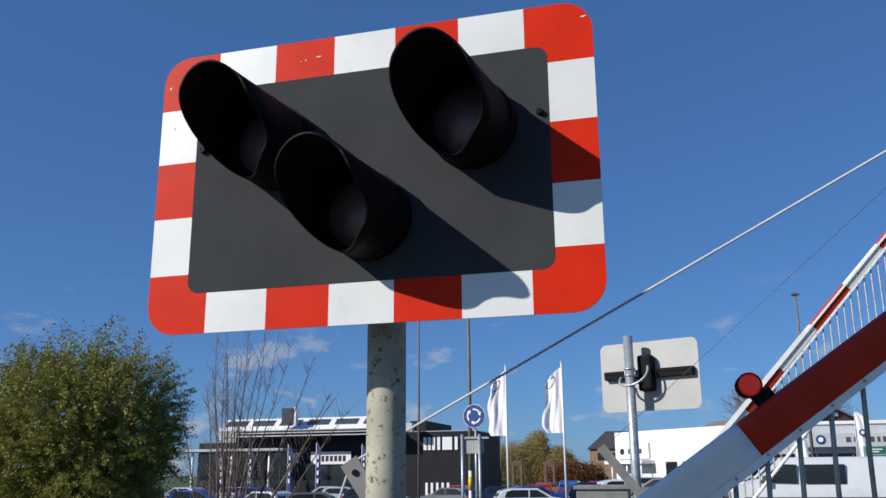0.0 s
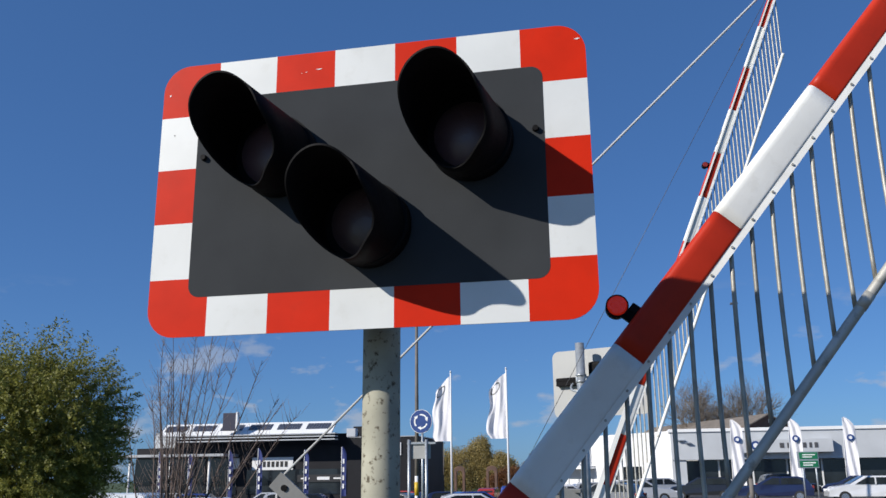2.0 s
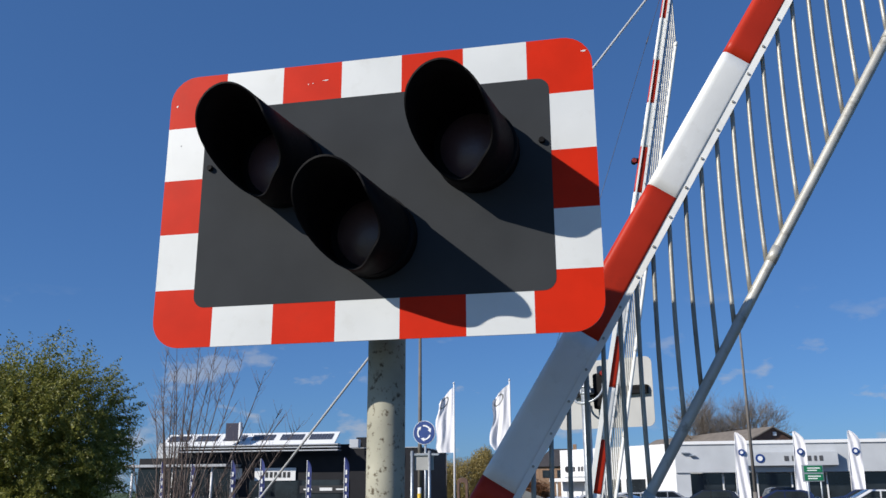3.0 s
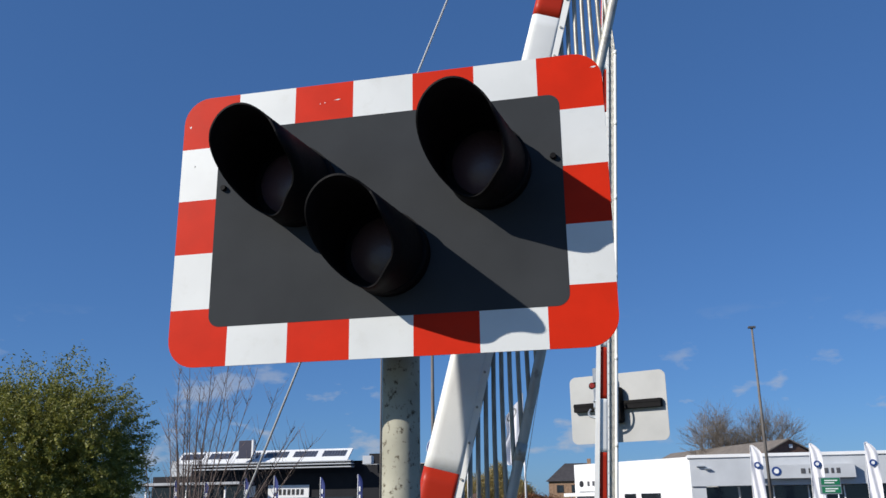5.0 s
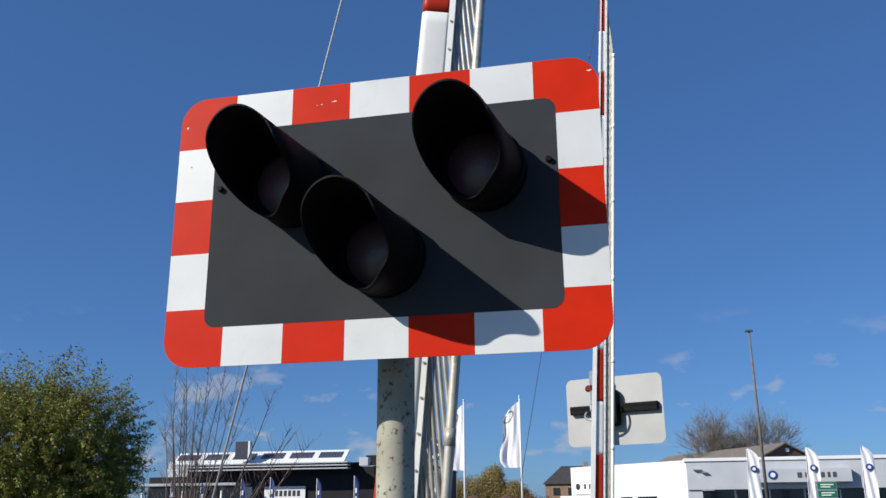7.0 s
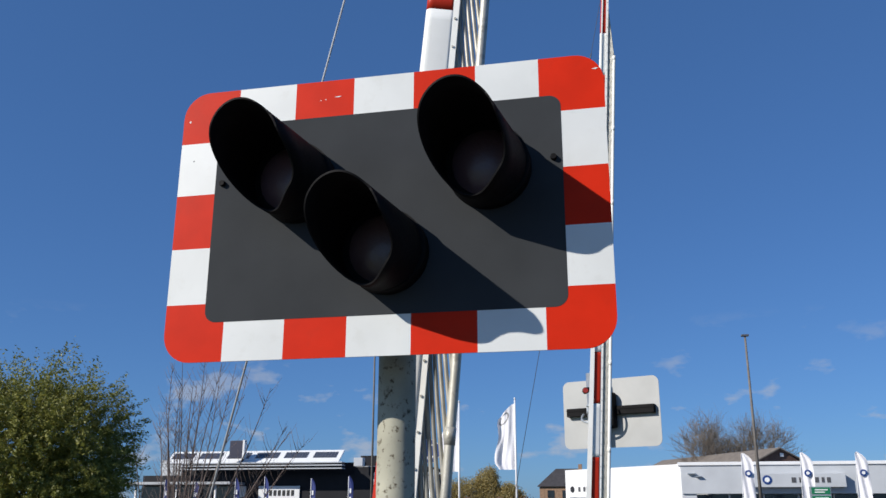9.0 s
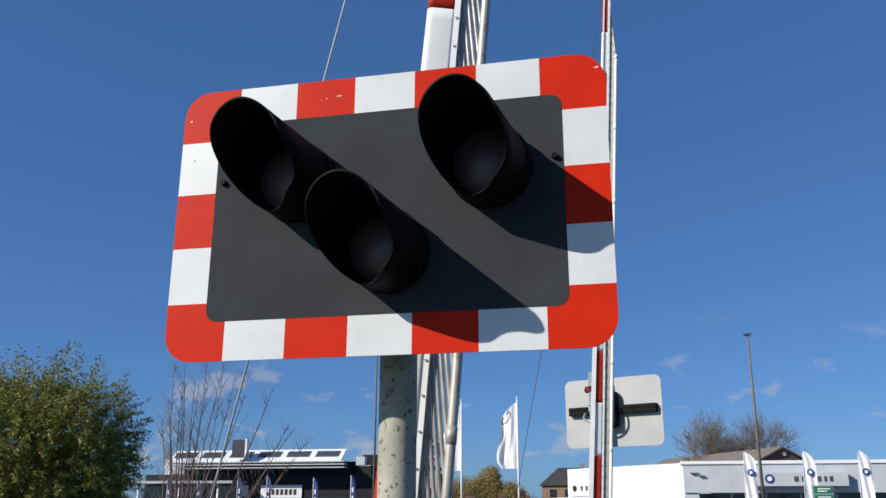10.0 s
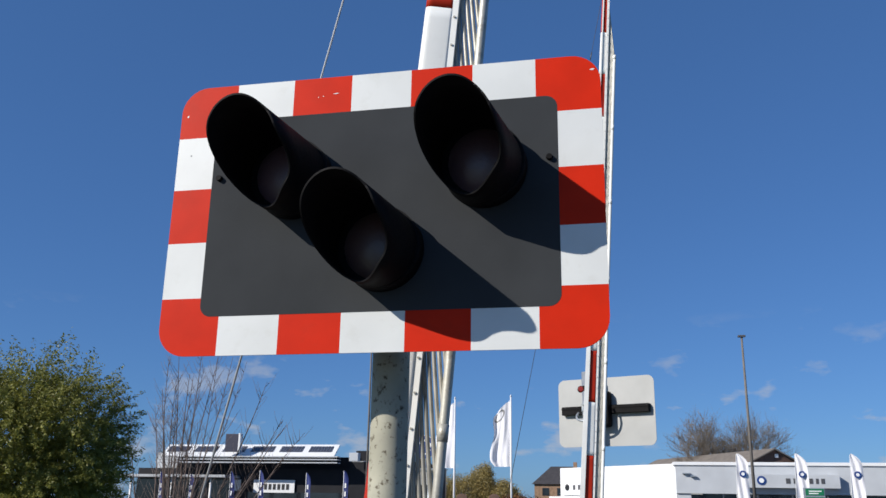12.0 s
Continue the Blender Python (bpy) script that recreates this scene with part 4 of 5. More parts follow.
# ---- showrooms ----
def dark_showroom():
    """The long dark-clad showroom with solar panels along its roof edge."""
    e = base("dark_showroom", pose(0, 80, 0), "long dark grey showroom with solar panels along its roof", "building")
    part("wall", boxes((-50.0, -26.8, 3.0, 15, -0.9, 4.9)), CLAD_DARK, e, "dark grey cladding")
    part("front_block", boxes((-26.8, -19.6, 2.9, 15, -0.9, 5.6)), CLAD_DARK, e, "dark cladding of the entrance block")
    part("roof_edge", boxes((-26.8, -19.55, 2.85, 15.05, 5.6, 5.68)), ROOF_GREY, e)
    part("upper_wall", boxes((-46.0, -26.0, 4.0, 15, 4.9, 6.1)), CLAD_DARK, e, "dark upper wall")
    part("end_wall", boxes((-26.58, -24.9, 4.0, 14, 5.6, 6.75)), CLAD_DARK, e)
    part("vent_box", boxes((-26.4, -25.5, 1.2, 2.0, 5.6, 6.4), bevel=0.03), CLAD_LIGHT, e)
    # sloping solar roof
    bm = bmesh.new()
    q = [(-46.5, 1.0, 6.05), (-27.9, 1.0, 6.05), (-27.9, 2.7, 7.27), (-46.5, 2.7, 7.27)]
    v = [bm.verts.new(p) for p in q] + [bm.verts.new((x, y, z - 0.18)) for x, y, z in q]
    for f in ((0, 1, 2, 3), (7, 6, 5, 4), (0, 4, 5, 1), (1, 5, 6, 2), (2, 6, 7, 3), (3, 7, 4, 0)):
        bm.faces.new([v[i] for i in f])
    roof = part("roof", bm, CLAD_WHITE, e, "white-edged sloping roof")
    cell = None
    for k in range(6):
        x0 = -46.2 + k * 3.08
        for i in range(8):
            m = pose(x0 + 2.45 * i / 8, 0, 0)
            if cell is None:
                bm = bmesh.new()
                q = [(x, y, 6.05 + (y - 1.0) * 0.7176 + dz) for dz in (0.01, 0.06) for x, y in ((0.02, 1.55), (0.285, 1.55), (0.285, 2.35), (0.02, 2.35))]
                v = [bm.verts.new(p) for p in q]
                for f in ((0, 3, 2, 1), (4, 5, 6, 7), (0, 1, 5, 4), (1, 2, 6, 5), (2, 3, 7, 6), (3, 0, 4, 7)):
                    bm.faces.new([v[n] for n in f])
                cell = part("solar_panel", bm, GLASS_BLUE, roof, "dark blue-grey solar panel", m=m)
            else:
                again(cell, m)
    for z in (5.35, 5.65, 5.92):
        part("louvre", boxes((-46.8, -27.4, 0.6, 1.6, z, z + 0.10), bevel=0.01), CLAD_LIGHT, e, "pale horizontal louvre")
    part("canopy", boxes((-60.0, -38.5, -0.5, 3.2, 3.9, 4.15), bevel=0.02), ROOF_GREY, e, "flat grey canopy")
    part("glass_front", boxes((-50.0, -38.6, 2.9, 3.0, 0.2, 3.8)), GLASS, e, "dark showroom glazing")
    part("grey_end", boxes((-48.2, -45.9, 3.4, 12, 4.9, 6.5)), CLAD_LIGHT, e, "pale gabled roof end")
    part("lower_glass", boxes((-37.5, -26.9, 2.93, 2.99, 0.2, 2.6)), GLASS, e)
    board = part("name_board", boxes((-36.9, -32.5, 2.80, 2.92, 2.55, 3.8), bevel=0.02), SIGN_WHITE, e, "white name board with plain bars")
    for k in range(7):
        x = -36.2 + k * 0.47
        part("lettering_bar", boxes((x, x + 0.30, 2.77, 2.795, 2.85, 3.40)), SIGN_BLACK, board)
    small = part("small_board", boxes((-39.2, -38.3, 2.80, 2.92, 2.7, 3.8), bevel=0.02), SIGN_WHITE, e, "small white board")
    for x0, x1 in ((-24.80, -24.48), (-24.34, -24.06), (-23.92, -23.60), (-23.38, -23.08), (-22.85, -21.85), (-21.60, -21.28)):
        part("big_mark", boxes((x0, x1, 2.78, 2.895, 3.8, 5.05), bevel=0.02), SIGN_WHITE, e, "big plain white mark")
    low = part("door_board", boxes((-32.0, -26.95, 2.80, 2.925, 1.35, 2.05)), SIGN_BLACK, e, "black fascia with plain white marks")
    for x0, x1, z0, z1 in ((-29.9, -28.6, 1.55, 1.85), (-31.6, -30.7, 1.62, 1.76), (-28.2, -27.3, 1.62, 1.76)):
        part("mark", boxes((x0, x1, 2.77, 2.795, z0, z1)), SIGN_WHITE, low)
    part("sign_box", boxes((-39.1, -37.7, 0.2, 0.7, 6.4, 8.15), bevel=0.03), SIGN_NAVY, e, "dark square sign box on the roof")
    part("sign_edge", boxes((-37.7, -37.5, 0.15, 0.75, 6.35, 8.2), bevel=0.02), SIGN_WHITE, e, "white edge of the sign box")
    for x in (-40.3, -44.5, -49.0, -55.0):
        bm = bmesh.new()
        rod(bm, (x, 0.2, -0.9), (x, 0.2, 3.9), 0.12, segs=10)
        part("column", bm, SIGN_WHITE, e)


def white_showroom():
    """The low white showroom with its grey fascia and glass front."""
    e = base("white_showroom", pose(0, 85, 0), "low white showroom with pale grey fascia and glass front", "building")
    slant = pose(4.6, 0.3, 0, 0, 0, 134.5)
    part("side_wall", boxes((0, 16.8, -0.4, 0, 0, 5.72)), CLAD_WHITE, e, "plain white side wall", m=slant)
    part("side_roof", plate(bmesh.new(), [(4.7, 5.4), (34.0, 5.4), (34.0, 5.5), (4.7, 5.5)], 1.3, 9.9), ROOF_GREY, e)
    part("side_window", boxes((4.0, 6.6, 0.01, 0.08, 0.3, 2.5)), GLASS, e, "dark side window", m=slant)
    part("side_window", boxes((7.4, 9.0, 0.01, 0.08, 0.3, 2.5)), GLASS, e, "dark side window", m=slant)
    sign = part("side_sign", boxes((11.2, 16.2, 0.05, 0.3, 2.9, 4.5), bevel=0.02), SIGN_WHITE, e, "white sign with plain bars", m=slant)
    for x in (12.2, 12.7, 13.2, 14.0):
        part("side_lettering_bar", boxes((x, x + 0.35, 0.31, 0.34, 3.4, 3.9)), DARK_STEEL, sign)
    part("side_emblem", plate(bmesh.new(), disc(15.3, 3.65, 0.33), 0.31, 0.36), SIGN_BLACK, sign)
    part("side_canopy", boxes((10.6, 16.6, 0.02, 1.8, 2.35, 2.7), bevel=0.02), CLAD_WHITE, e, m=slant)
    for x in (11.2, 13.4, 15.8):
        bm = bmesh.new()
        rod(bm, (x, 1.4, 0), (x, 1.4, 2.35), 0.09, segs=10)
        part("column", bm, CLAD_WHITE, e, m=slant)
    part("fascia", boxes((4.6, 34.0, -0.4, 1.2, 3.0, 5.55), bevel=0.02), CLAD_LIGHT, e, "pale grey fascia band")
    part("parapet", boxes((4.4, 34.2, -0.55, 22, 5.55, 5.85), bevel=0.03), CLAD_WHITE, e, "white parapet trim")
    part("corner_wall", boxes((4.6, 5.9, -0.2, 1.2, 0, 3.0)), CLAD_LIGHT, e)
    part("rear_wall", boxes((4.6, 34, 10, 22, 0, 5.5)), CLAD_WHITE, e)
    x = 5.95
    for k in range(9):
        w = part("window", boxes((x, x + 2.85, 0.9, 1.0, 0.25, 2.95)), GLASS, e, "dark showroom window")
        part("mullion", boxes((x + 2.87, x + 2.99, 0.8, 1.05, 0.0, 2.98)), CLAD_WHITE, e)
        x += 3.05
    entrance = part("entrance_frame", boxes((10.6, 18.8, -1.2, -0.45, 3.55, 4.75), bevel=0.03), CLAD_LIGHT, e, "projecting pale entrance sign with plain bars")
    part("emblem", plate(bmesh.new(), disc(12.1, 4.2, 0.40), -1.26, -1.205), SIGN_BLUE, entrance, "dark round emblem")
    part("emblem_core", plate(bmesh.new(), disc(12.1, 4.2, 0.22), -1.29, -1.265), SIGN_WHITE, entrance)
    for k, (x, w) in enumerate(((14.2, 0.5), (14.85, 0.2), (15.2, 0.4), (15.75, 0.3), (16.2, 0.4), (16.75, 0.3), (17.2, 0.4))):
        part("lettering_bar", boxes((x, x + w * 0.75, -1.24, -1.205, 3.95, 4.4)), DARK_STEEL, entrance)
    part("emblem_shadow_box", boxes((5.2, 5.9, -0.75, -0.42, 4.75, 4.85), (5.9, 6.4, -0.75, -0.42, 4.5, 4.6)), GALV, e, "small metal bracket on the fascia")


def gabled_roof(name, m, w, d, eave, ridge, roof_mat, wall_mat, label):
    e = base(name, m, label, "building")
    part("wall", boxes((-w / 2, w / 2, -d / 2, d / 2, 0, eave)), wall_mat, e)
    bm = bmesh.new()
    v = [bm.verts.new(p) for p in ((-w / 2 - 0.4, -d / 2 - 0.4, eave - 0.1), (w / 2 + 0.4, -d / 2 - 0.4, eave - 0.1), (w / 2 + 0.4, d / 2 + 0.4, eave - 0.1), (-w / 2 - 0.4, d / 2 + 0.4, eave - 0.1), (-w / 2 + d * 0.3, 0, ridge), (w / 2 - d * 0.3, 0, ridge))]
    for f in ((0, 1, 5, 4), (2, 3, 4, 5), (1, 2, 5), (3, 0, 4), (3, 2, 1, 0)):
        bm.faces.new([v[i] for i in f])
    part("roof", bm, roof_mat, e)
    return e


dark_showroom()
white_showroom()
def gable_hall():
    """A long hall whose ridge runs away behind the white showroom."""
    e = base("gabled_hall", pose(17.5, 112, 0, 0, 0, 25.6), "long low hall with a grey-brown roof and brown gable", "building")
    part("wall", boxes((-3.4, 3.4, 0.1, 30, 0, 7.3)), BRICK, e)
    part("gable", plate(bmesh.new(), [(-3.45, 7.0), (3.45, 7.0), (0, 8.72)], 0.0, 0.35), ROOF_BROWN, e, "dark brown boarded gable")
    for sx in (-1, 1):
        bm = bmesh.new()
        q = [(sx * 4.0, -0.4, 6.98), (sx * 4.0, 30.3, 6.98), (0, 30.3, 8.86), (0, -0.4, 8.86)]
        v = [bm.verts.new(p) for p in q] + [bm.verts.new((x, y, z - 0.16)) for x, y, z in q]
        for f in ((0, 1, 2, 3), (7, 6, 5, 4), (0, 4, 5, 1), (1, 5, 6, 2), (2, 6, 7, 3), (3, 7, 4, 0)):
            bm.faces.new([v[i] for i in f])
        part("roof_slope", bm, ROOF_TAN, e, "grey-brown sheet roof")
    part("alarm_box", boxes((0.1, 0.55, -0.14, -0.01, 7.75, 8.2), bevel=0.03), SIGN_WHITE, e, "small white box on the gable")


gable_hall()
house = gabled_roof("brick_house", pose(-11.0, 150, 0), 8.6, 8, 5.3, 8.2, ROOF_DARK, BRICK, "pale brick house with a dark roof and a chimney")
for x in (2.2,):
    part("chimney", boxes((x - 0.3, x + 0.3, -0.3, 0.3, 7.4, 8.9)), BRICK, house)
for x in (-3.0, -0.6, 2.0):
    w = part("window", boxes((x, x + 1.1, -4.06, -4.0, 3.4, 4.6)), GLASS, house)
for k, (x, h) in enumerate(((-45.0, 5.2), (-41.8, 5.0), (-37.6, 5.3), (-34.6, 5.4), (-29.9, 5.2), (-26.2, 5.4))):
    blue_banner(x + 0.4, 78, h, k)


# ---- vehicles ----
def wheel(parent, x, y, r):
    bm = bmesh.new()
    rod(bm, (x, y - 0.11, r), (x, y + 0.11, r), r, segs=20)
    w = part("wheel", bm, TYRE, parent)
    bm = bmesh.new()
    rod(bm, (x, y - 0.118, r), (x, y + 0.118, r), r * 0.62, segs=16)
    part("rim", bm, CHROME, w)


def body_mesh(profile, width, tuck=0.12):
    """A body lofted from a side outline, narrower towards its roof."""
    bm = bmesh.new()
    top = max(z for x, z in profile)
    rows = []
    for side in (-1, -0.8, 0.8, 1):
        row = []
        for x, z in profile:
            y = side * width / 2
            if abs(side) == 1:
                y *= 1 - tuck * max(0, (z - top * 0.55) / (top * 0.45))
                zz = z - 0.05 * (z > top * 0.5)
            else:
                zz = z
            row.append(bm.verts.new((x, y, zz)))
        rows.append(row)
    n = len(profile)
    for a in range(3):
        for i in range(n):
            bm.faces.new((rows[a][i], rows[a][(i + 1) % n], rows[a + 1][(i + 1) % n], rows[a + 1][i])).smooth = False
    bm.faces.new(rows[0][::-1])
    bm.faces.new(rows[-1])
    return bm


CAR_PAINTS = {}


def car_paint(color):
    key = tuple(color)
    if key not in CAR_PAINTS:
        CAR_PAINTS[key] = paint("car_paint", color, 0.25, metal=0.1, vary=0.05, scale=2, bump=0.0, coat=0.8)
    return CAR_PAINTS[key]


def car(m, color, label, suv=False, length=4.3):
    e = base("parked_car", m, label, "car", "parked cars")
    h = 1.62 if suv else 1.45
    k = length / 4.3
    prof = [(-2.1 * k, 0.35), (-2.13 * k, 0.75), (-2.0 * k, 0.98), (-1.75 * k, h - 0.12), (-1.3 * k, h), (0.2 * k, h), (1.02 * k, 1.0), (1.85 * k, 0.88), (2.12 * k, 0.68), (2.15 * k, 0.35)]
    part("body", body_mesh(prof, 1.78), car_paint(color), e)
    for side in (-1, 1):
        y0 = side * 0.80
        out = [(-1.62 * k, 1.0), (-1.48 * k, h - 0.16), (-1.2 * k, h - 0.08), (0.12 * k, h - 0.08), (0.75 * k, 1.0)]
        bm = plate(bmesh.new(), out, y0 - 0.075, y0 + 0.075)
        g = part("side_glass", bm, GLASS, e)
        part("pillar", boxes((-0.35 * k, -0.27 * k, y0 - 0.08, y0 + 0.08, 0.98, h - 0.05)), car_paint(color), e)
    for pts, nm in (([(0.24 * k, h - 0.02), (0.98 * k, 1.02)], "windscreen"), ([(-1.72 * k, h - 0.16), (-1.97 * k, 1.03)], "rear_window")):
        bm = bmesh.new()
        (xa, za), (xb, zb) = pts
        s = 0.025 if xb > xa else -0.025
        v = [bm.verts.new(p) for p in ((xa + s, -0.62, za + 0.01), (xa + s, 0.62, za + 0.01), (xb + s, 0.72, zb + 0.01), (xb + s, -0.72, zb + 0.01))]
        bm.faces.new(v)
        r = bmesh.ops.extrude_face_region(bm, geom=bm.faces[:])
        bmesh.ops.translate(bm, vec=(-s * 1.5, 0, -0.02), verts=[w for w in r["geom"] if isinstance(w, bmesh.types.BMVert)])
        part(nm, bm, GLASS, e)
    for x in (-1.33 * k, 1.33 * k):
        for y in (-0.80, 0.80):
            wheel(e, x, y, 0.32)
    for y in (-0.68, 0.68):
        part("headlight", boxes((2.05 * k, 2.16 * k, y - 0.16, y + 0.16, 0.62, 0.76), bevel=0.02), SIGN_WHITE, e)
        part("tail_light", boxes((-2.15 * k, -2.05 * k, y - 0.14, y + 0.14, 0.74, 0.92), bevel=0.02), LAMP_RED, e)
    return e


def van(m):
    e = base("panel_van", m, "white panel van with dark side windows driving past", "van")
    prof = [(-2.55, 0.35), (-2.6, 1.0), (-2.5, 1.88), (-2.2, 1.97), (1.0, 1.97), (1.75, 1.28), (2.45, 1.1), (2.6, 0.8), (2.6, 0.35)]
    part("body", body_mesh(prof, 1.95, 0.08), car_paint((0.75, 0.76, 0.77)), e)
    for side in (-1, 1):
        y0 = side * 0.95
        part("side_window", boxes((-0.95, 0.28, y0 - 0.05, y0 + 0.05, 1.12, 1.74), bevel=0.03), GLASS, e)
        part("cab_window", plate(bmesh.new(), [(0.52, 1.14), (0.52, 1.74), (1.02, 1.76), (1.72, 1.18)], y0 - 0.055, y0 + 0.055), GLASS, e)
        part("trim", boxes((-2.3, 2.2, y0 - 0.05, y0 + 0.05, 0.62, 0.72), bevel=0.01), DARK_STEEL, e)
    bm = bmesh.new()
    v = [bm.verts.new(p) for p in ((1.06, -0.8, 1.96), (1.06, 0.8, 1.96), (1.78, 0.86, 1.32), (1.78, -0.86, 1.32))]
    bm.faces.new(v)
    r = bmesh.ops.extrude_face_region(bm, geom=bm.faces[:])
    bmesh.ops.translate(bm, vec=(-0.03, 0, -0.03), verts=[w for w in r["geom"] if isinstance(w, bmesh.types.BMVert)])
    part("windscreen", bm, GLASS, e)
    for x in (-1.5, 1.6):
        for y in (-0.85, 0.85):
            wheel(e, x, y, 0.34)
    part("wing_mirror", boxes((1.45, 1.6, 0.98, 1.2, 1.15, 1.4), bevel=0.03), DARK_STEEL, e)
    return e


driving_van = van(pose(4.6, 30.0, 0, 0, 0, 180))
WHITE_C, SILVER, BLUE_C, NAVY, RED_C, BLACK_C, GREY_C = (0.75, 0.75, 0.75), (0.45, 0.46, 0.48), (0.03, 0.06, 0.28), (0.012, 0.018, 0.06), (0.35, 0.03, 0.02), (0.015, 0.015, 0.017), (0.12, 0.125, 0.13)
CARS = [
    # x, y, turn, colour, tall, words
    (-7.6, 46, 20, WHITE_C, 0, "white"), (-13.2, 40, 15, SILVER, 0, "silver"), (-9.8, 60, 30, BLUE_C, 0, "blue"), (-12.4, 64, 10, NAVY, 0, "dark blue"),
    (-15.5, 58, 160, GREY_C, 0, "dark grey"), (-6.2, 64, 25, NAVY, 0, "dark blue"), (-3.6, 60, 20, WHITE_C, 0, "white"), (-10.5, 84, 88, BLUE_C, 1, "blue"),
    (-7.2, 80, 80, RED_C, 0, "red"), (-4.8, 78, 20, WHITE_C, 0, "white"), (-13.0, 86, 85, RED_C, 0, "red"), (-2.0, 70, 15, SILVER, 0, "silver"), (-18.2, 70, 170, RED_C, 0, "red"),
    (-21.0, 58, 10, BLACK_C, 0, "black"), (-24.5, 62, 5, SILVER, 0, "silver"), (-28.0, 66, 175, SILVER, 0, "silver"), (-31.5, 62, 8, BLUE_C, 0, "blue"), (-35.5, 66, 12, WHITE_C, 0, "white"),
    (-40.0, 64, 170, SILVER, 0, "silver"), (-44.5, 66, 5, NAVY, 0, "dark blue"), (-48.5, 64, 15, GREY_C, 0, "dark grey"), (-19.0, 44, 20, GREY_C, 0, "dark grey"), (-24.0, 47, 160, WHITE_C, 0, "white"), (-30.0, 50, 10, BLUE_C, 0, "blue"),
    (13.6, 52, 178, WHITE_C, 0, "white"), (9.2, 55, 170, NAVY, 0, "dark blue"), (12.3, 70, 10, BLACK_C, 1, "black"), (16.2, 66, 165, NAVY, 0, "dark blue"), (5.2, 58, 172, BLACK_C, 0, "black"),
    (1.2, 56, 10, SILVER, 0, "silver"), (-0.8, 48, 160, GREY_C, 0, "dark grey"), (3.0, 66, 20, SILVER, 0, "silver"), (18.6, 58, 170, GREY_C, 1, "dark grey"),
]
for x, y, turn, color, tall, word in CARS:
    car(pose(x, y, level(x, y) + 0.02, 0, 0, turn), color, f"{word} {'tall estate' if tall else 'hatchback'} car parked in the showroom car park", bool(tall))


def picket_fence():
    e = base("low_fence", pose(-16.9, 60, -0.83), "short row of white pickets by the car park", "fence")
    first = None
    for k in range(5):
        m = pose(-0.8 + 0.4 * k, 0, 0)
        if first is None:
            first = part("picket", boxes((-0.09, 0.09, -0.02, 0.02, 0, 1.75), bevel=0.01), SIGN_WHITE, e, m=m)
        else:
            again(first, m)
    part("fence_rail", boxes((-1.0, 1.0, 0.021, 0.06, 0.5, 0.6)), SIGN_WHITE, e)


picket_fence()


def brick_arch(x):
    e = base("brick_gateway", pose(x, 120, level(x, 120)), "small brown brick gateway arch before the trees", "gateway", "brick gateways")
    for q in (-0.58, 0.58):
        part("pier", boxes((q - 0.17, q + 0.17, -0.25, 0.25, 0, 3.5), bevel=0.03), ROOF_BROWN, e)
    bm = bmesh.new()
    arc = [(0.41 * math.cos(math.pi * k / 10), 3.0 + 0.45 * math.sin(math.pi * k / 10)) for k in range(11)]
    out = [(0.75 * math.cos(math.pi * k / 10), 3.5 + 0.55 * math.sin(math.pi * k / 10)) for k in range(11)]
    for i in range(10):
        v = [bm.verts.new((px, y, z)) for y in (-0.22, 0.22) for px, z in (arc[i], arc[i + 1], out[i + 1], out[i])]
        for f in ((0, 1, 2, 3), (7, 6, 5, 4), (0, 4, 5, 1), (2, 6, 7, 3)):
            bm.faces.new([v[n] for n in f])
    bmesh.ops.remove_doubles(bm, verts=bm.verts, dist=0.001)
    part("arch", bm, ROOF_BROWN, e)


brick_arch(-22.5)
brick_arch(-18.0)


# ---- movement ----
def lift(t, keys):
    """The boom's angle at t, by straight runs eased where they meet."""
    ts = [k[0] for k in keys]
    av = [k[1] for k in keys]
    w = [float(np.interp(t + d, ts, av)) for d in (-0.1, -0.05, 0.0, 0.05, 0.1)]
    return sum(w) / 5


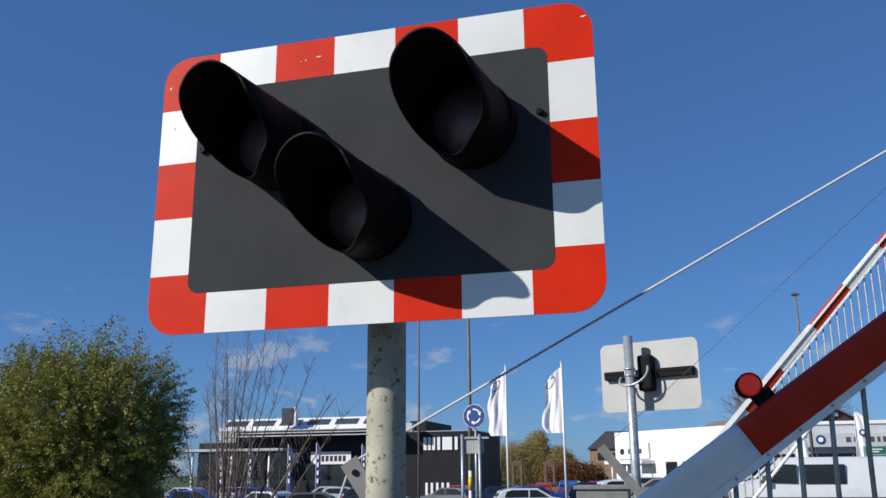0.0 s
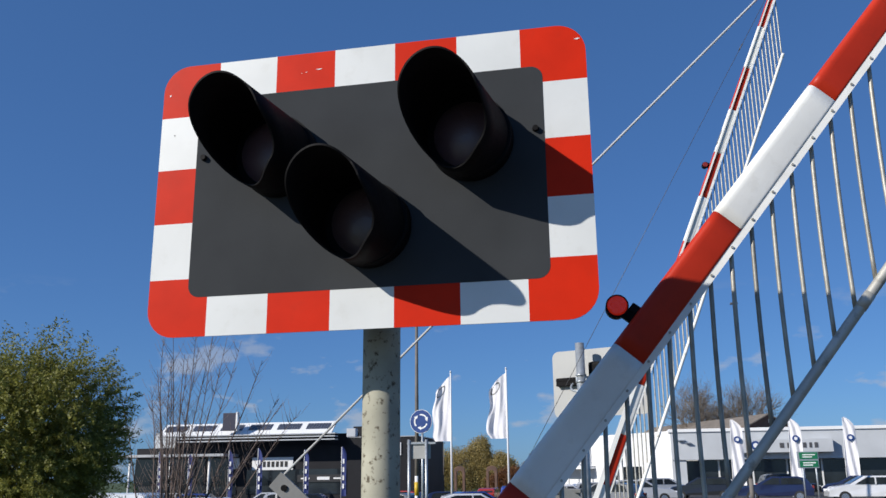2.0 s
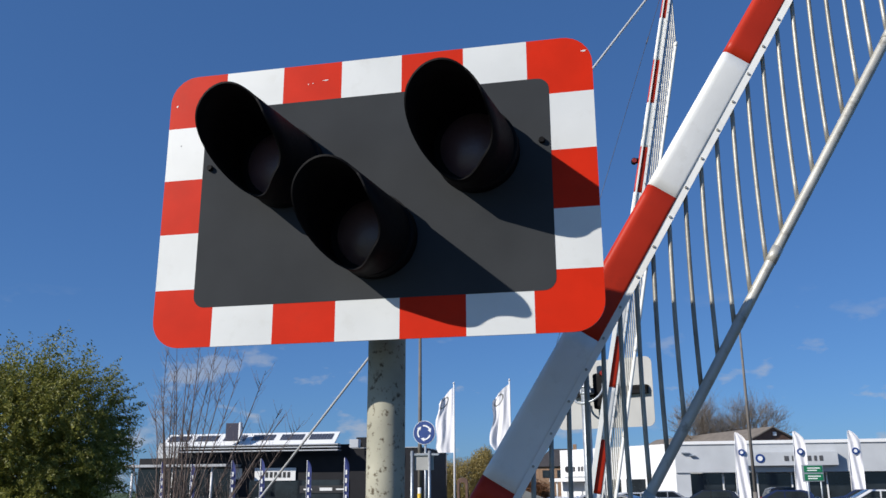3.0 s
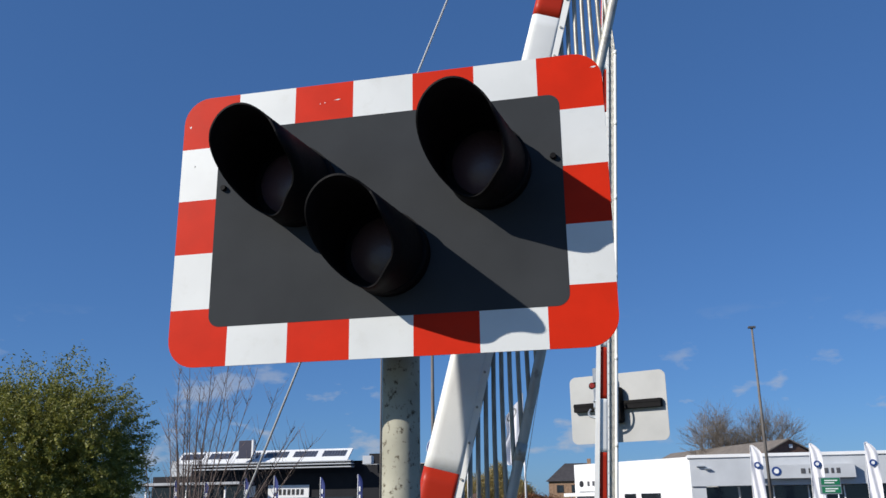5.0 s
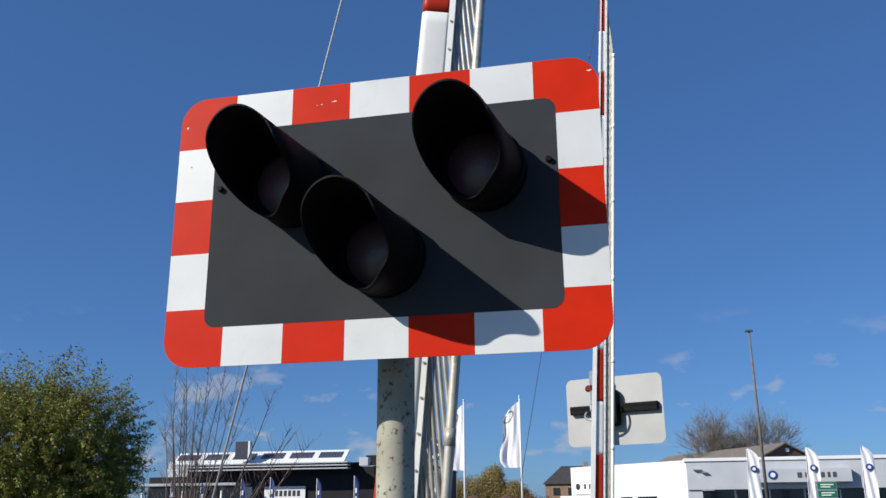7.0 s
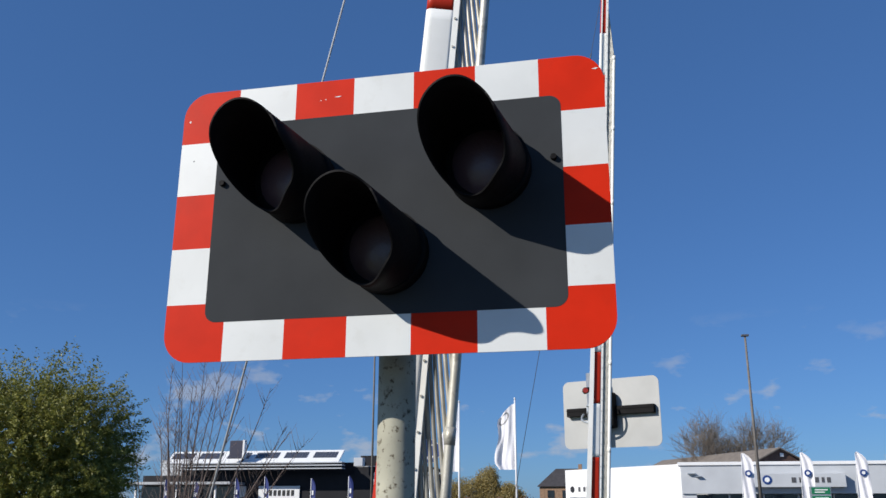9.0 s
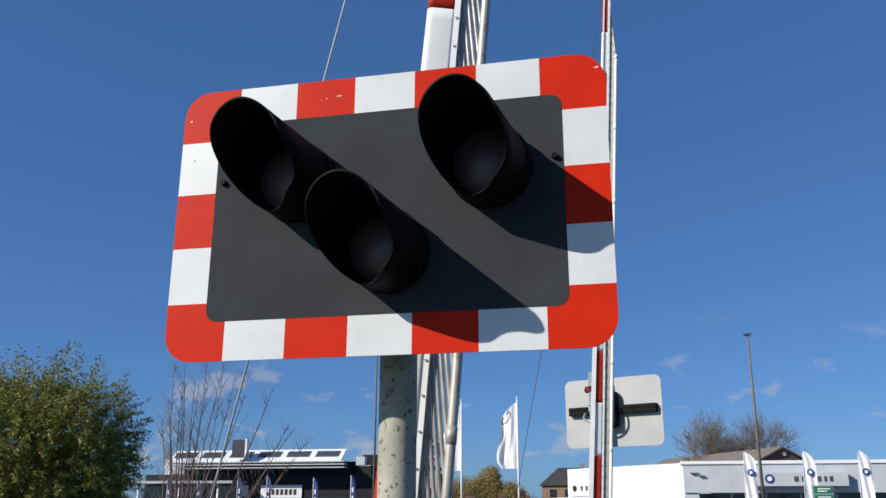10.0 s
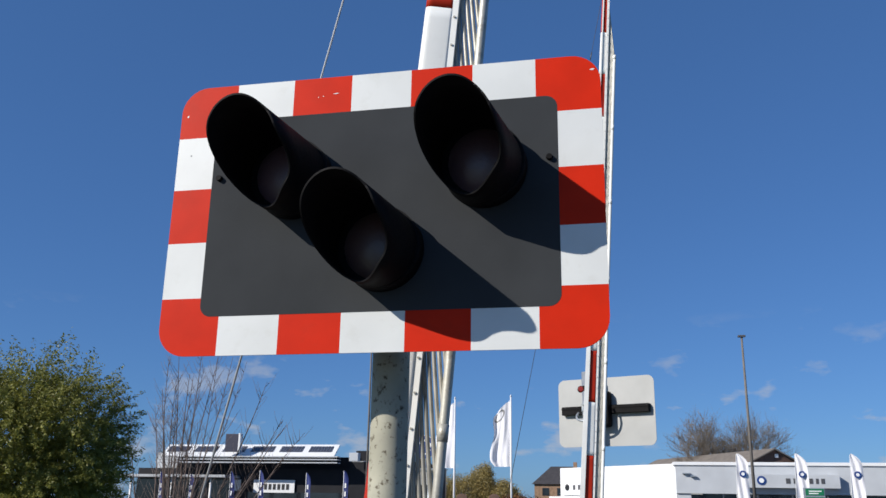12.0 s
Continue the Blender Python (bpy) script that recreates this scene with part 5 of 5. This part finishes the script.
NEAR_LIFT = [(-1, 27.5), (0, 35.4), (3.0, 58.9), (4.0, 67.2), (4.8, 73.9), (5.0, 75.7), (5.5, 80.5), (5.95, 84.9), (7.0, 85.0), (9, 85.0), (13, 85.0)]
FAR_LIFT = [(-1, 39.0), (0, 48.0), (0.5, 52.5), (1, 57.3), (1.5, 62.5), (2, 67.8), (2.5, 73.2), (3.0, 78.8), (3.65, 86.0), (13, 86.0)]


VAN_X = [(0.0, 4.6), (0.5, -0.6), (1.0, -6.2), (1.4, -11.8), (2.0, -20.0), (3.0, -34.0), (6.0, -75.0), (12.0, -157.0)]


def motions():
    van_times = [0.0, 0.2, 0.4, 0.6, 0.8, 1.0, 1.2, 1.4, 1.7, 2.0, 2.5, 3.0, 4.0, 6.0, 9.0, 12.0]
    van_x = [float(np.interp(t, [k[0] for k in VAN_X], [k[1] for k in VAN_X])) for t in van_times]
    walk(driving_van, [(t, pose(x, 30.0, level(x, 30.0) + 0.02, 0, 0, 180)) for t, x in zip(van_times, van_x)])
    times = [round(0.2 * i, 1) for i in range(36)] + [8.0, 9.0, 10.0, 11.0, 12.0]
    for (thing, rods, rail), spec, pivot, yaw, keys in ((near_barrier, NEAR, NEAR_PIVOT, NEAR_YAW, NEAR_LIFT), (far_barrier, FAR, FAR_PIVOT, FAR_YAW, FAR_LIFT)):
        angle = {t: lift(t, keys) for t in times}
        walk(thing, [(t, pose(*pivot, 0, 0, yaw) @ pose(0, 0, 0, 0, -angle[t], 0) @ pose(0, 0, 0.0 if spec["strip"] else -0.005)) for t in times])
        # the skirt hangs plumb until it meets its stop beside the raised boom
        hang = {t: angle[t] - 0.5 * ((angle[t] - spec["fold"] + 4) + abs(angle[t] - spec["fold"] + 4)) * (1 - 4 / max(4.0, keys[-1][1] - spec["fold"] + 4)) for t in times}
        for o, x, z in rods:
            walk(o, [(t, pose(x, 0, z, 0, hang[t], 0)) for t in times])
        Lr = spec["rod"]
        walk(rail, [(t, pose(-Lr * math.sin(radians(hang[t])), 0, -Lr * math.cos(radians(hang[t])))) for t in times])


motions()
